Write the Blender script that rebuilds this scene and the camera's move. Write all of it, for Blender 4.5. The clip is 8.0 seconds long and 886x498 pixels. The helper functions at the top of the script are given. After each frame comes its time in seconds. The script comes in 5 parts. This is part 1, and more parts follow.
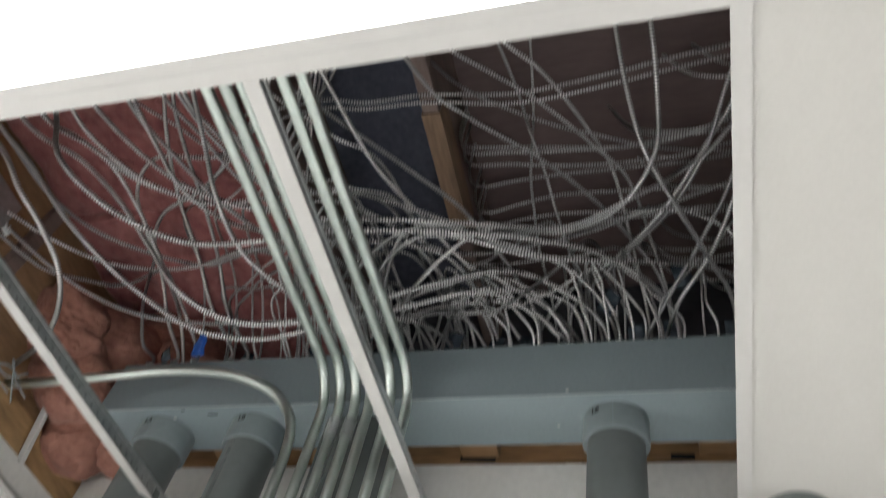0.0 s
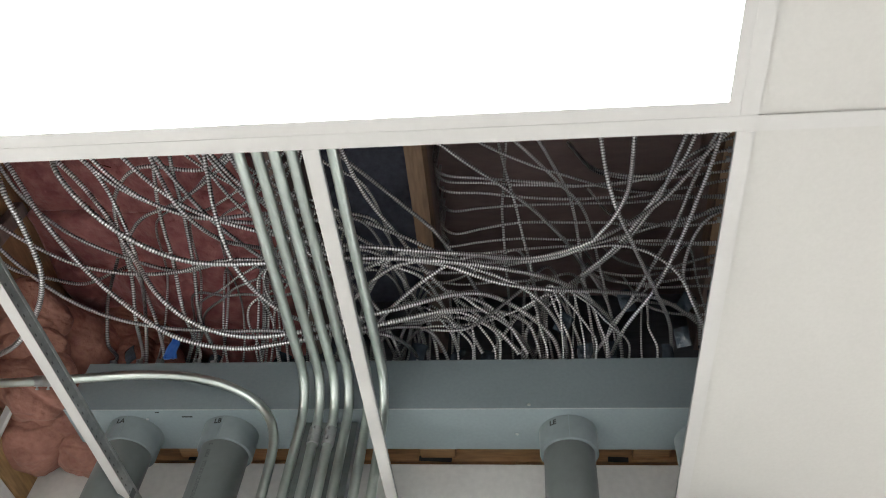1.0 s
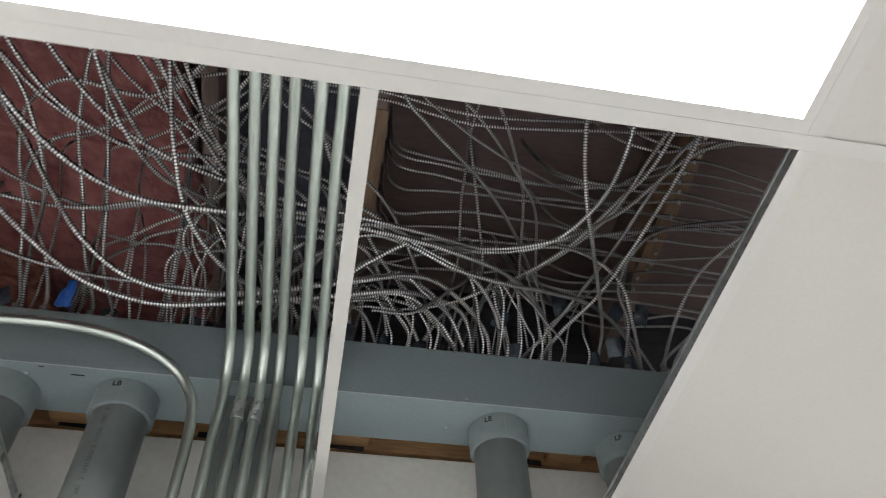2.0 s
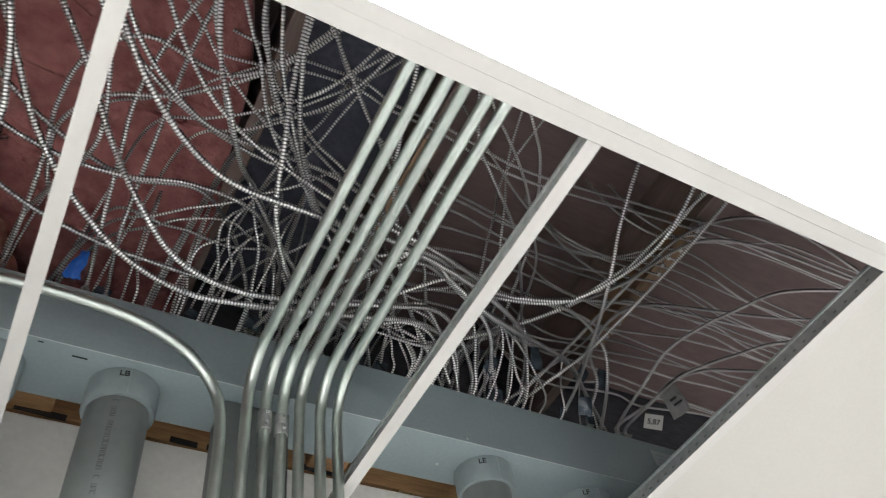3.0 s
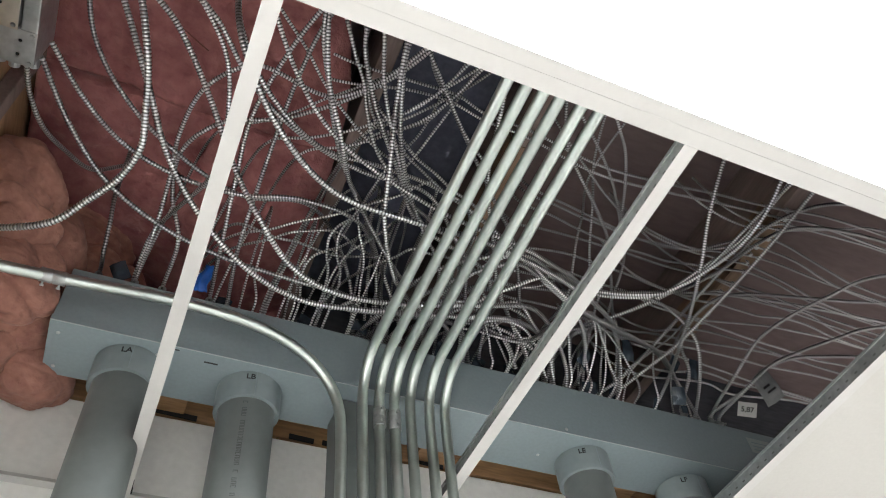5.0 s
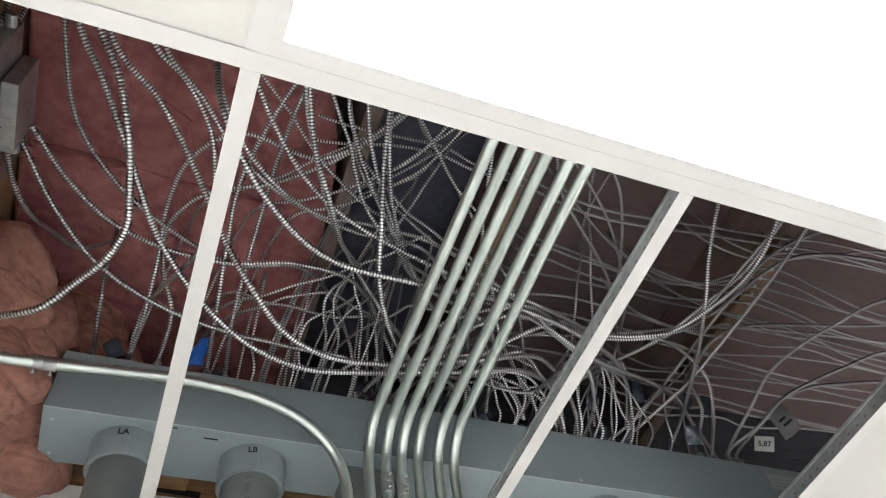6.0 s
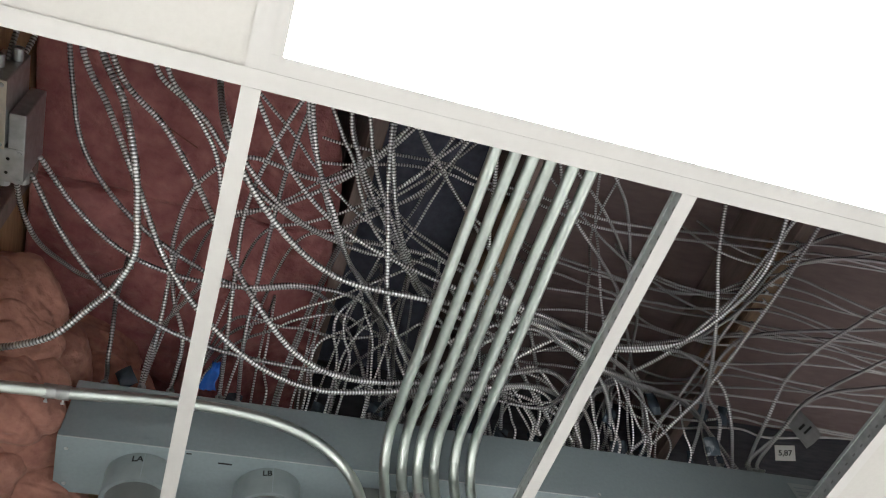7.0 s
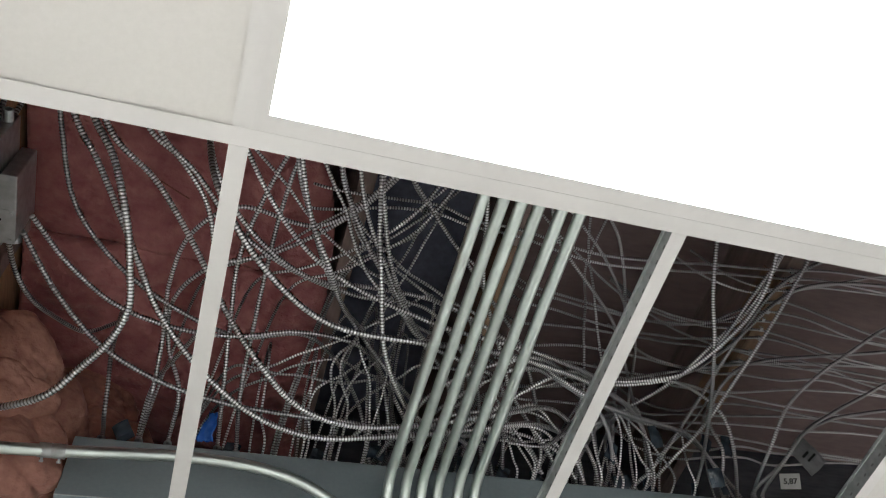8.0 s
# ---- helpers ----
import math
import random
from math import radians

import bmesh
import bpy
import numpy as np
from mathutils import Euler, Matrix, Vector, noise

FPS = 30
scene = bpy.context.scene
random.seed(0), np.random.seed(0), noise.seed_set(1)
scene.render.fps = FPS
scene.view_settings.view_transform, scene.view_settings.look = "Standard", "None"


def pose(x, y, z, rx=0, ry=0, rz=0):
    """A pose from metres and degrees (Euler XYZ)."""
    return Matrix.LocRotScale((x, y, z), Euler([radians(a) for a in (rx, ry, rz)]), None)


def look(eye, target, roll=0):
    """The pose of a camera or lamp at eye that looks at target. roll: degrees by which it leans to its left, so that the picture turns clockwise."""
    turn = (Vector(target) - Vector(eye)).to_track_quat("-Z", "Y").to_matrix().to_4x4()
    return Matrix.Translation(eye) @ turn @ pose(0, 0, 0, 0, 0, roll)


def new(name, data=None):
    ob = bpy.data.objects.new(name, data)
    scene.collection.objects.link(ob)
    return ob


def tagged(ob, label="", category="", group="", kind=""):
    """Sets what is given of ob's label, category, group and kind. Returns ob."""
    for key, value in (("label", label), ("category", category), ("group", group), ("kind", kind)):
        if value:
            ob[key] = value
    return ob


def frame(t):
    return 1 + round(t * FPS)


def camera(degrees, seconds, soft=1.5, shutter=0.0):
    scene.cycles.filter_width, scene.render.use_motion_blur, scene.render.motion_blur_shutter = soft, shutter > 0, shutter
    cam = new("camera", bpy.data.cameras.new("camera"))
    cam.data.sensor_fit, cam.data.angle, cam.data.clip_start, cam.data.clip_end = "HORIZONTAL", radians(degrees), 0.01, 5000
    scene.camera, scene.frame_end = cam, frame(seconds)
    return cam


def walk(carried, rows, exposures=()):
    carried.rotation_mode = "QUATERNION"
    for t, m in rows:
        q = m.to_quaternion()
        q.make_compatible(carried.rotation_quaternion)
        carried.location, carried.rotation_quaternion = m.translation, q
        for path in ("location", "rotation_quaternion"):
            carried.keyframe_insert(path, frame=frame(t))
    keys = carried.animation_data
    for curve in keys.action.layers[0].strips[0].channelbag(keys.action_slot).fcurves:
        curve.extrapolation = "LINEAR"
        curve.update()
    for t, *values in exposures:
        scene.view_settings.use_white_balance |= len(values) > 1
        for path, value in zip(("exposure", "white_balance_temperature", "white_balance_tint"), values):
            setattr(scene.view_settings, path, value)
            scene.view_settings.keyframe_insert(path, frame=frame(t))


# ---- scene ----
cam = camera(59.1, 8.0, soft=1.0, shutter=0.3)
PATH = [
    (0, (0.496, -0.338, 1.702), (-0.028, 0.792, 3.267), 15.0),
    (0.2, (0.475, -0.312, 1.65), (-0.054, 0.912, 3.14), 13.2),
    (0.4, (0.467, -0.379, 1.688), (-0.048, 0.873, 3.16), 11.9),
    (0.5, (0.458, -0.41, 1.675), (-0.027, 0.836, 3.162), 11.8),
    (0.6, (0.437, -0.44, 1.666), (0.004, 0.8, 3.174), 11.3),
    (1, (0.316, -0.572, 1.653), (0.09, 0.688, 3.19), 6.3),
    (1.5, (0.194, -0.601, 1.665), (0.101, 0.696, 3.185), 4.3),
    (1.7, (0.126, -0.557, 1.674), (0.171, 0.732, 3.203), 1.4),
    (2.8, (-0.457, -0.326, 1.709), (0.244, 0.698, 3.278), -10.4),
    (3, (-0.541, -0.313, 1.708), (0.22, 0.679, 3.268), -11.7),
    (3.5, (-0.651, -0.323, 1.712), (0.132, 0.649, 3.274), -11.5),
    (4, (-0.674, -0.336, 1.675), (0.052, 0.648, 3.257), -10.1),
    (4.2, (-0.671, -0.333, 1.649), (0.012, 0.682, 3.231), -8.5),
    (5.3, (-0.624, -0.358, 1.676), (-0.027, 0.727, 3.247), -8.5),
    (5.5, (-0.625, -0.367, 1.708), (-0.025, 0.685, 3.299), -10.2),
    (6, (-0.624, -0.364, 1.709), (-0.036, 0.648, 3.331), -12.1),
    (6.5, (-0.622, -0.348, 1.689), (-0.056, 0.649, 3.328), -12.5),
    (7, (-0.612, -0.348, 1.692), (-0.066, 0.615, 3.358), -13.8),
    (7.5, (-0.61, -0.356, 1.694), (-0.07, 0.563, 3.386), -16.1),
    (8, (-0.609, -0.372, 1.702), (-0.071, 0.526, 3.406), -17.0),
]
walk(cam, [(t, look(eye, target, roll)) for t, eye, target, roll in PATH],
     [(0.0, 0.08), (0.5, 0.58), (1.0, 0.17), (1.5, -0.17), (1.8, -0.17), (2.8, 0.25), (3.5, 0.32), (4.0, 0.32), (5.5, 0.44), (6.5, 0.27), (7.2, 0.17), (8.0, -0.12)])

# ---- world and exposure ----
world = bpy.data.worlds.new("world")
scene.world = world
world.use_nodes = True
world.node_tree.nodes["Background"].inputs["Color"].default_value = (0.6, 0.68, 0.8, 1)
world.node_tree.nodes["Background"].inputs["Strength"].default_value = 0.05

H = 2.60            # underside of the ceiling grid
PITCH = 0.61        # two-foot grid
WALL_Y = 1.08       # face of the service wall
WALL_X = -0.98      # face of the side wall
ROOM_X, ROOM_Y = 3.90, -3.70
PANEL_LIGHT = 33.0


# ---- materials ----
def material(name, colour, rough=0.5, metal=0.0, vary=0.12, grain=40.0, blot=4.0, bump=0.1, depth=0.002,
             stretch=(1, 1, 1), dark=None, sheen=0.0, island=0.0, coat=0.0, ridged=False):
    """A node material: base colour broken by grain and blotches, uneven roughness and a fine relief."""
    m = bpy.data.materials.new(name)
    m.use_nodes = True
    nt = m.node_tree
    n, l = nt.nodes, nt.links
    bsdf = n["Principled BSDF"]
    co = n.new("ShaderNodeTexCoord")
    mp = n.new("ShaderNodeMapping")
    mp.inputs["Scale"].default_value = stretch
    l.new(co.outputs["Object"], mp.inputs["Vector"])
    fine = n.new("ShaderNodeTexNoise")
    fine.inputs["Scale"].default_value, fine.inputs["Detail"].default_value = grain, 4
    big = n.new("ShaderNodeTexNoise")
    big.inputs["Scale"].default_value, big.inputs["Detail"].default_value = blot, 3
    if ridged:
        big.noise_type = "RIDGED_MULTIFRACTAL"
        big.inputs["Roughness"].default_value, big.inputs["Distortion"].default_value = 0.6, 0.6
    l.new(mp.outputs[0], fine.inputs["Vector"])
    l.new(mp.outputs[0], big.inputs["Vector"])
    add = n.new("ShaderNodeMath")
    add.operation = "ADD"
    l.new(fine.outputs["Fac"], add.inputs[0])
    l.new(big.outputs["Fac"], add.inputs[1])
    ramp = n.new("ShaderNodeMapRange")
    ramp.inputs["From Min"].default_value, ramp.inputs["From Max"].default_value = 0.65, 1.35
    l.new(add.outputs[0], ramp.inputs["Value"])
    mix = n.new("ShaderNodeMix")
    mix.data_type = "RGBA"
    low = dark or tuple(c * (1 - 2 * vary) for c in colour)
    high = colour if dark else tuple(min(1, c * (1 + vary)) for c in colour)
    mix.inputs["A"].default_value, mix.inputs["B"].default_value = (*low, 1), (*high, 1)
    l.new(ramp.outputs[0], mix.inputs["Factor"])
    out = mix.outputs["Result"]
    if island:
        info = n.new("ShaderNodeObjectInfo")
        tone = n.new("ShaderNodeMapRange")
        tone.inputs["To Min"].default_value, tone.inputs["To Max"].default_value = 1.12 - island, 1.12
        l.new(info.outputs["Random"], tone.inputs["Value"])
        mul = n.new("ShaderNodeVectorMath")
        mul.operation = "SCALE"
        l.new(out, mul.inputs[0])
        l.new(tone.outputs[0], mul.inputs["Scale"])
        out = mul.outputs[0]
    l.new(out, bsdf.inputs["Base Color"])
    rr = n.new("ShaderNodeMapRange")
    rr.inputs["To Min"].default_value, rr.inputs["To Max"].default_value = max(0.04, rough - 0.08), min(1, rough + 0.08)
    l.new(big.outputs["Fac"], rr.inputs["Value"])
    l.new(rr.outputs[0], bsdf.inputs["Roughness"])
    bsdf.inputs["Metallic"].default_value = metal
    bsdf.inputs["Sheen Weight"].default_value = sheen
    bsdf.inputs["Coat Weight"].default_value = coat
    if bump:
        b = n.new("ShaderNodeBump")
        b.inputs["Strength"].default_value, b.inputs["Distance"].default_value = bump, depth
        l.new(fine.outputs["Fac"], b.inputs["Height"])
        l.new(b.outputs[0], bsdf.inputs["Normal"])
    return m


def glowing(name, colour, strength):
    m = bpy.data.materials.new(name)
    m.use_nodes = True
    nt = m.node_tree
    em = nt.nodes.new("ShaderNodeEmission")
    em.inputs["Color"].default_value, em.inputs["Strength"].default_value = (*colour, 1), strength
    nt.links.new(em.outputs[0], nt.nodes["Material Output"].inputs["Surface"])
    return m


M_WHITE = material("white_enamel", (0.52, 0.51, 0.49), 0.38, vary=0.02, grain=90, bump=0.04, depth=0.0005)
M_TILE = material("ceiling_tile", (0.52, 0.508, 0.478), 0.75, vary=0.025, grain=160, blot=3, bump=0.12, depth=0.0006)
M_DRYWALL = material("drywall", (0.80, 0.79, 0.76), 0.85, vary=0.05, grain=60, blot=2.5, bump=0.15, depth=0.0008)
M_PLASTER = material("wall_paint", (0.42, 0.42, 0.415), 0.7, vary=0.03, grain=120, blot=2, bump=0.1, depth=0.0008)
M_FLOOR = material("floor_vinyl", (0.47, 0.465, 0.455), 0.4, vary=0.12, grain=30, blot=2, bump=0.05)
M_GALV = material("galvanised_steel", (0.52, 0.54, 0.54), 0.42, 0.9, vary=0.14, grain=70, blot=12, bump=0.05, depth=0.0005)
M_EMT = material("zinc_conduit", (0.56, 0.615, 0.58), 0.39, 1.0, vary=0.06, grain=50, blot=9, bump=0.03, depth=0.0004, island=0.2)
M_COVER = material("tan_zinc_plate", (0.62, 0.58, 0.50), 0.45, 0.7, vary=0.1, grain=60, blot=9, bump=0.04, depth=0.0005)
M_PRINT = material("faded_print", (0.10, 0.11, 0.11), 0.7, vary=0.2, bump=0)
M_GROOVE_SHADE = material("armour_groove_shade", (0.21, 0.208, 0.207), 0.5, 0.8, vary=0.2, bump=0)
# wide tone spread per cable paints some of them as if in shade
M_MC = material("armour_strip", (0.74, 0.735, 0.735), 0.32, 1.0, vary=0.14, grain=40, blot=6, bump=0.04, depth=0.0004, island=0.55)
M_TROUGH = material("grey_enamel", (0.235, 0.288, 0.303), 0.42, vary=0.05, grain=120, blot=3, bump=0.05, depth=0.0005)
M_PVC = material("grey_pvc", (0.140, 0.158, 0.155), 0.42, vary=0.06, grain=50, blot=5, bump=0.04, depth=0.0006)
M_COLLAR = material("grey_collar", (0.21, 0.25, 0.26), 0.4, vary=0.06, grain=50, blot=5, bump=0.04, depth=0.0006)
M_EDGE_GLINT = material("grey_edge_highlight", (0.42, 0.46, 0.47), 0.35, vary=0.1, grain=60, bump=0.03)
M_INK = material("black_marker", (0.012, 0.012, 0.013), 0.6, vary=0.2, bump=0)
M_PINK = material("glass_wool", (0.44, 0.178, 0.17), 0.95, vary=0.3, grain=30, blot=6.5, bump=0.9, depth=0.012, sheen=0.2,
                  dark=(0.20, 0.062, 0.064))
M_PEACH = material("loose_glass_wool", (0.43, 0.212, 0.155), 0.95, vary=0.3, grain=60, blot=8, bump=0.7, depth=0.006, sheen=0.06,
                   dark=(0.26, 0.115, 0.09))
M_WOOD = material("framing_lumber", (0.46, 0.285, 0.135), 0.75, vary=0.25, grain=22, blot=4, bump=0.35, depth=0.0015, stretch=(6, 0.7, 6), island=0.3)
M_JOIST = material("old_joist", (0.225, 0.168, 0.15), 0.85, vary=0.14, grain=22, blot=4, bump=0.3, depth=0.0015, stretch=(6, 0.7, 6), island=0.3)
M_WOODX = material("framing_plate", (0.44, 0.255, 0.125), 0.75, vary=0.25, grain=22, blot=4, bump=0.35, depth=0.0015, stretch=(0.7, 6, 6), island=0.3)
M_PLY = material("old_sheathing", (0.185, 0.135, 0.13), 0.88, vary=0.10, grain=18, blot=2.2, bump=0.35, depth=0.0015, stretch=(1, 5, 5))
M_BACKING = material("dark_backing_board", (0.085, 0.088, 0.10), 0.9, vary=0.2, grain=18, blot=2.2, bump=0.3, depth=0.0015, stretch=(1, 5, 5))
M_SIDEPLY = material("brown_side_board", (0.36, 0.22, 0.12), 0.85, vary=0.2, grain=18, blot=2.2, bump=0.35, depth=0.0015, stretch=(5, 1, 5))
M_VOID_SHADE = material("black_void_shade_sheet", (0.10, 0.108, 0.145), 0.8, vary=0.2, grain=60, blot=5, bump=0.2, depth=0.001)
M_OCHRE = material("clean_softwood", (0.25, 0.165, 0.108), 0.8, vary=0.2, grain=22, blot=6, bump=0.3, depth=0.001, stretch=(6, 0.7, 6))
M_STRAW = material("dry_stalk", (0.17, 0.055, 0.04), 0.7, vary=0.2, bump=0)
M_BLUE = material("blue_plastic", (0.008, 0.075, 0.33), 0.4, vary=0.1, bump=0.02)
M_TAG = material("paper_tag", (0.66, 0.66, 0.64), 0.8, vary=0.06, grain=60, bump=0.1, depth=0.0005)
M_GREYTAG = material("grey_film_tag", (0.22, 0.225, 0.225), 0.35, vary=0.15, grain=40, bump=0.1, depth=0.0008)
M_LABEL = material("grey_label", (0.33, 0.365, 0.37), 0.4, vary=0.08, grain=50, bump=0.05, depth=0.0005)
M_FILM = material("dark_film_tag", (0.07, 0.092, 0.115), 0.25, vary=0.25, grain=30, bump=0.15, depth=0.001)
M_DARK = material("dark_gap", (0.02, 0.02, 0.02), 0.8, vary=0.2, bump=0)
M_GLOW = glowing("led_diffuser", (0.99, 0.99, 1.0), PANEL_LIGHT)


# ---- mesh helpers ----
def mesh_of(name, bm, mat, smooth=False):
    me = bpy.data.meshes.new(name)
    bm.normal_update()
    bm.to_mesh(me)
    bm.free()
    me.materials.append(mat)
    if smooth:
        me.shade_smooth()
    return me


def part(name, bm, mat, parent, label="", smooth=False):
    """One mesh object from a bmesh, hung under a thing or a part."""
    ob = new(name, mesh_of(name, bm, mat, smooth))
    ob.parent = parent
    return tagged(ob, label)


def thing(name, label, category, at=(0, 0, 0), group="", kind=""):
    e = new(name)
    e.empty_display_size = 0.05
    e.location = at
    return tagged(e, label, category, group, kind)


def alone(name, bm, mat, label, category, group="", kind="", smooth=False):
    return tagged(new(name, mesh_of(name, bm, mat, smooth)), label, category, group, kind)


def box(bm, x0, x1, y0, y1, z0, z1, bevel=0.0, turn=None):
    """A box between two corners, with rounded edges; turn: a matrix about its middle."""
    m = Matrix.Translation(((x0 + x1) / 2, (y0 + y1) / 2, (z0 + z1) / 2))
    if turn is not None:
        m = m @ turn
    made = bmesh.ops.create_cube(bm, size=1, matrix=m @ Matrix.Diagonal((x1 - x0, y1 - y0, z1 - z0, 1)))
    if bevel:
        vs = set(made["verts"])
        es = [e for e in bm.edges if e.verts[0] in vs and e.verts[1] in vs]
        bmesh.ops.bevel(bm, geom=es, offset=bevel, segments=2, affect="EDGES", profile=0.5)
    return bm


def boxed(*a, **k):
    return box(bmesh.new(), *a, **k)


def ring(bm, x, y, z0, z1, r, inner=0.0, n=40, lip=0.0):
    """An upright pipe or collar with a wall thickness and a softened lower lip."""
    rows = [(r, z1), (r, z0 + lip), (r - lip * 0.6, z0)]
    if inner:
        rows += [(inner, z0), (inner, z1)]
    loops = []
    for rad, z in rows:
        loops.append([bm.verts.new((x + rad * math.cos(a), y + rad * math.sin(a), z))
                      for a in (2 * math.pi * i / n for i in range(n))])
    for a, b in zip(loops, loops[1:]):
        for i in range(n):
            bm.faces.new((a[i], b[i], b[(i + 1) % n], a[(i + 1) % n]))
    if inner:
        for i in range(n):
            bm.faces.new((loops[-1][i], loops[0][i], loops[0][(i + 1) % n], loops[-1][(i + 1) % n]))
    else:
        bm.faces.new(loops[-1][::-1])
        bm.faces.new(loops[0])
    bmesh.ops.recalc_face_normals(bm, faces=bm.faces)
    return bm


def smooth_path(points, step):
    """A centripetal spline through control points, sampled at even steps."""
    p = [np.array(q, float) for q in points]
    p = [2 * p[0] - p[1]] + p + [2 * p[-1] - p[-2]]
    out = []
    for a, b, c, d in zip(p, p[1:], p[2:], p[3:]):
        t0, t1 = 0.0, np.linalg.norm(b - a) ** 0.5 + 1e-6
        t2 = t1 + np.linalg.norm(c - b) ** 0.5 + 1e-6
        t3 = t2 + np.linalg.norm(d - c) ** 0.5 + 1e-6
        t = np.linspace(t1, t2, 24, endpoint=False)[:, None]
        a1 = (t1 - t) / (t1 - t0) * a + (t - t0) / (t1 - t0) * b
        a2 = (t2 - t) / (t2 - t1) * b + (t - t1) / (t2 - t1) * c
        a3 = (t3 - t) / (t3 - t2) * c + (t - t2) / (t3 - t2) * d
        b1 = (t2 - t) / (t2 - t0) * a1 + (t - t0) / (t2 - t0) * a2
        b2 = (t3 - t) / (t3 - t1) * a2 + (t - t1) / (t3 - t1) * a3
        out.append((t2 - t) / (t2 - t1) * b1 + (t - t1) / (t2 - t1) * b2)
    out = np.concatenate(out + [p[-2][None]])
    s = np.r_[0, np.cumsum(np.linalg.norm(np.diff(out, axis=0), axis=1))]
    k = np.linspace(0, s[-1], max(3, int(s[-1] / step) + 1))
    return np.stack([np.interp(k, s, out[:, i]) for i in range(3)], 1)


def bent_path(corners, radius, step=0.012):
    """Straight runs with round bends, as a pipe bender makes them."""
    p = [Vector(c) for c in corners]
    out = [p[0]]
    radii = radius if isinstance(radius, list) else [radius] * len(p)
    for a, b, c, radius in zip(p, p[1:], p[2:], radii):
        u, v = (a - b).normalized(), (c - b).normalized()
        half = u.angle(v) / 2
        if half > radians(85):
            out.append(b)
            continue
        cut = radius / math.tan(half)
        mid = b + (u + v).normalized() * (radius / math.sin(half))
        s, e = b + u * cut - mid, b + v * cut - mid
        for i in range(13):
            out.append(mid + s.normalized().slerp(e.normalized(), i / 12) * radius)
    out.append(p[-1])
    full = [out[0]]
    for a, b in zip(out, out[1:]):
        n = max(1, int((b - a).length / 0.03))
        full += [a.lerp(b, k / n) for k in range(1, n + 1)]
    return np.array([tuple(q) for q in full])


def tube_mesh(name, path, radius, mat, sides=8, close=True):
    """A round tube on a path; radius may be one number or one for every step."""
    path = np.asarray(path)
    n = len(path)
    tan = np.gradient(path, axis=0)
    tan /= np.linalg.norm(tan, axis=1)[:, None]
    ref = np.array((0.31, 0.17, 0.93)) if abs(tan[0][2]) < 0.9 else np.array((0.9, 0.3, 0.1))
    nor = np.zeros_like(path)
    v = ref - tan[0] * (ref @ tan[0])
    for i in range(n):
        v = v - tan[i] * (v @ tan[i])
        v = v / np.linalg.norm(v)
        nor[i] = v
    bi = np.cross(tan, nor)
    ang = np.arange(sides) * 2 * np.pi / sides
    rad = np.broadcast_to(np.asarray(radius, float), (n,))[:, None, None]
    vs = path[:, None] + rad * (np.cos(ang)[None, :, None] * nor[:, None] + np.sin(ang)[None, :, None] * bi[:, None])
    i, j = np.meshgrid(np.arange(n - 1), np.arange(sides), indexing="ij")
    k = (j + 1) % sides
    quads = np.stack([i * sides + j, i * sides + k, (i + 1) * sides + k, (i + 1) * sides + j], -1).reshape(-1, 4)
    me = bpy.data.meshes.new(name)
    me.vertices.add(n * sides)
    me.vertices.foreach_set("co", vs.reshape(-1))
    loops = quads.reshape(-1)
    starts = np.arange(len(quads)) * 4
    if close:
        loops = np.r_[loops, np.arange(sides)[::-1], (n - 1) * sides + np.arange(sides)]
        starts = np.r_[starts, len(quads) * 4, len(quads) * 4 + sides]
    me.loops.add(len(loops))
    me.loops.foreach_set("vertex_index", loops)
    me.polygons.add(len(starts))
    me.polygons.foreach_set("loop_start", starts)
    me.update(calc_edges=True)
    me.validate()
    me.materials.append(mat)
    me.shade_smooth()
    return me


def tube(name, path, radius, mat, parent, label="", sides=14):
    ob = new(name, tube_mesh(name, path, radius, mat, sides))
    ob.parent = parent
    return tagged(ob, label)


def lettering(name, words, size, m, mat, parent, label=""):
    """Flat letters in the built-in font, as a mesh, at the pose m."""
    cu = bpy.data.curves.new(name, "FONT")
    cu.body, cu.size, cu.align_x, cu.align_y = words, size, "CENTER", "CENTER"
    cu.extrude, cu.offset = 0.0003, 0.0004
    tmp = bpy.data.objects.new(name, cu)
    scene.collection.objects.link(tmp)
    me = bpy.data.meshes.new_from_object(tmp.evaluated_get(bpy.context.evaluated_depsgraph_get()))
    bpy.data.objects.remove(tmp)
    me.materials.clear()
    me.materials.append(mat)
    ob = new(name, me)
    ob.parent, ob.matrix_basis = parent, m
    return tagged(ob, label)


# ---- the room below the grid ----
def room():
    alone("floor", boxed(WALL_X - 0.12, ROOM_X + 0.12, ROOM_Y - 0.12, WALL_Y + 0.12, -0.12, 0), M_FLOOR,
          "beige vinyl floor of the service room", "floor", kind="structure")
    alone("wall_north", boxed(WALL_X - 0.015, ROOM_X, WALL_Y, WALL_Y + 0.0155, 0, 2.817, 0.002), M_DRYWALL,
          "off-white drywall behind the pipes, stopping above the ceiling grid", "wall", kind="structure")
    alone("wall_west", boxed(WALL_X - 0.0155, WALL_X, ROOM_Y, WALL_Y - 0.001, 0, 2.682, 0.002), M_DRYWALL,
          "off-white drywall side wall ending just above the grid", "wall", kind="structure")
    alone("wall_east", boxed(ROOM_X, ROOM_X + 0.1, ROOM_Y, WALL_Y + 0.1, 0, 3.5), M_PLASTER,
          "plain painted side wall", "wall", kind="structure")
    alone("wall_south", boxed(WALL_X - 0.1, ROOM_X + 0.1, ROOM_Y - 0.1, ROOM_Y, 0, 3.5), M_PLASTER,
          "plain painted end wall", "wall", kind="structure")


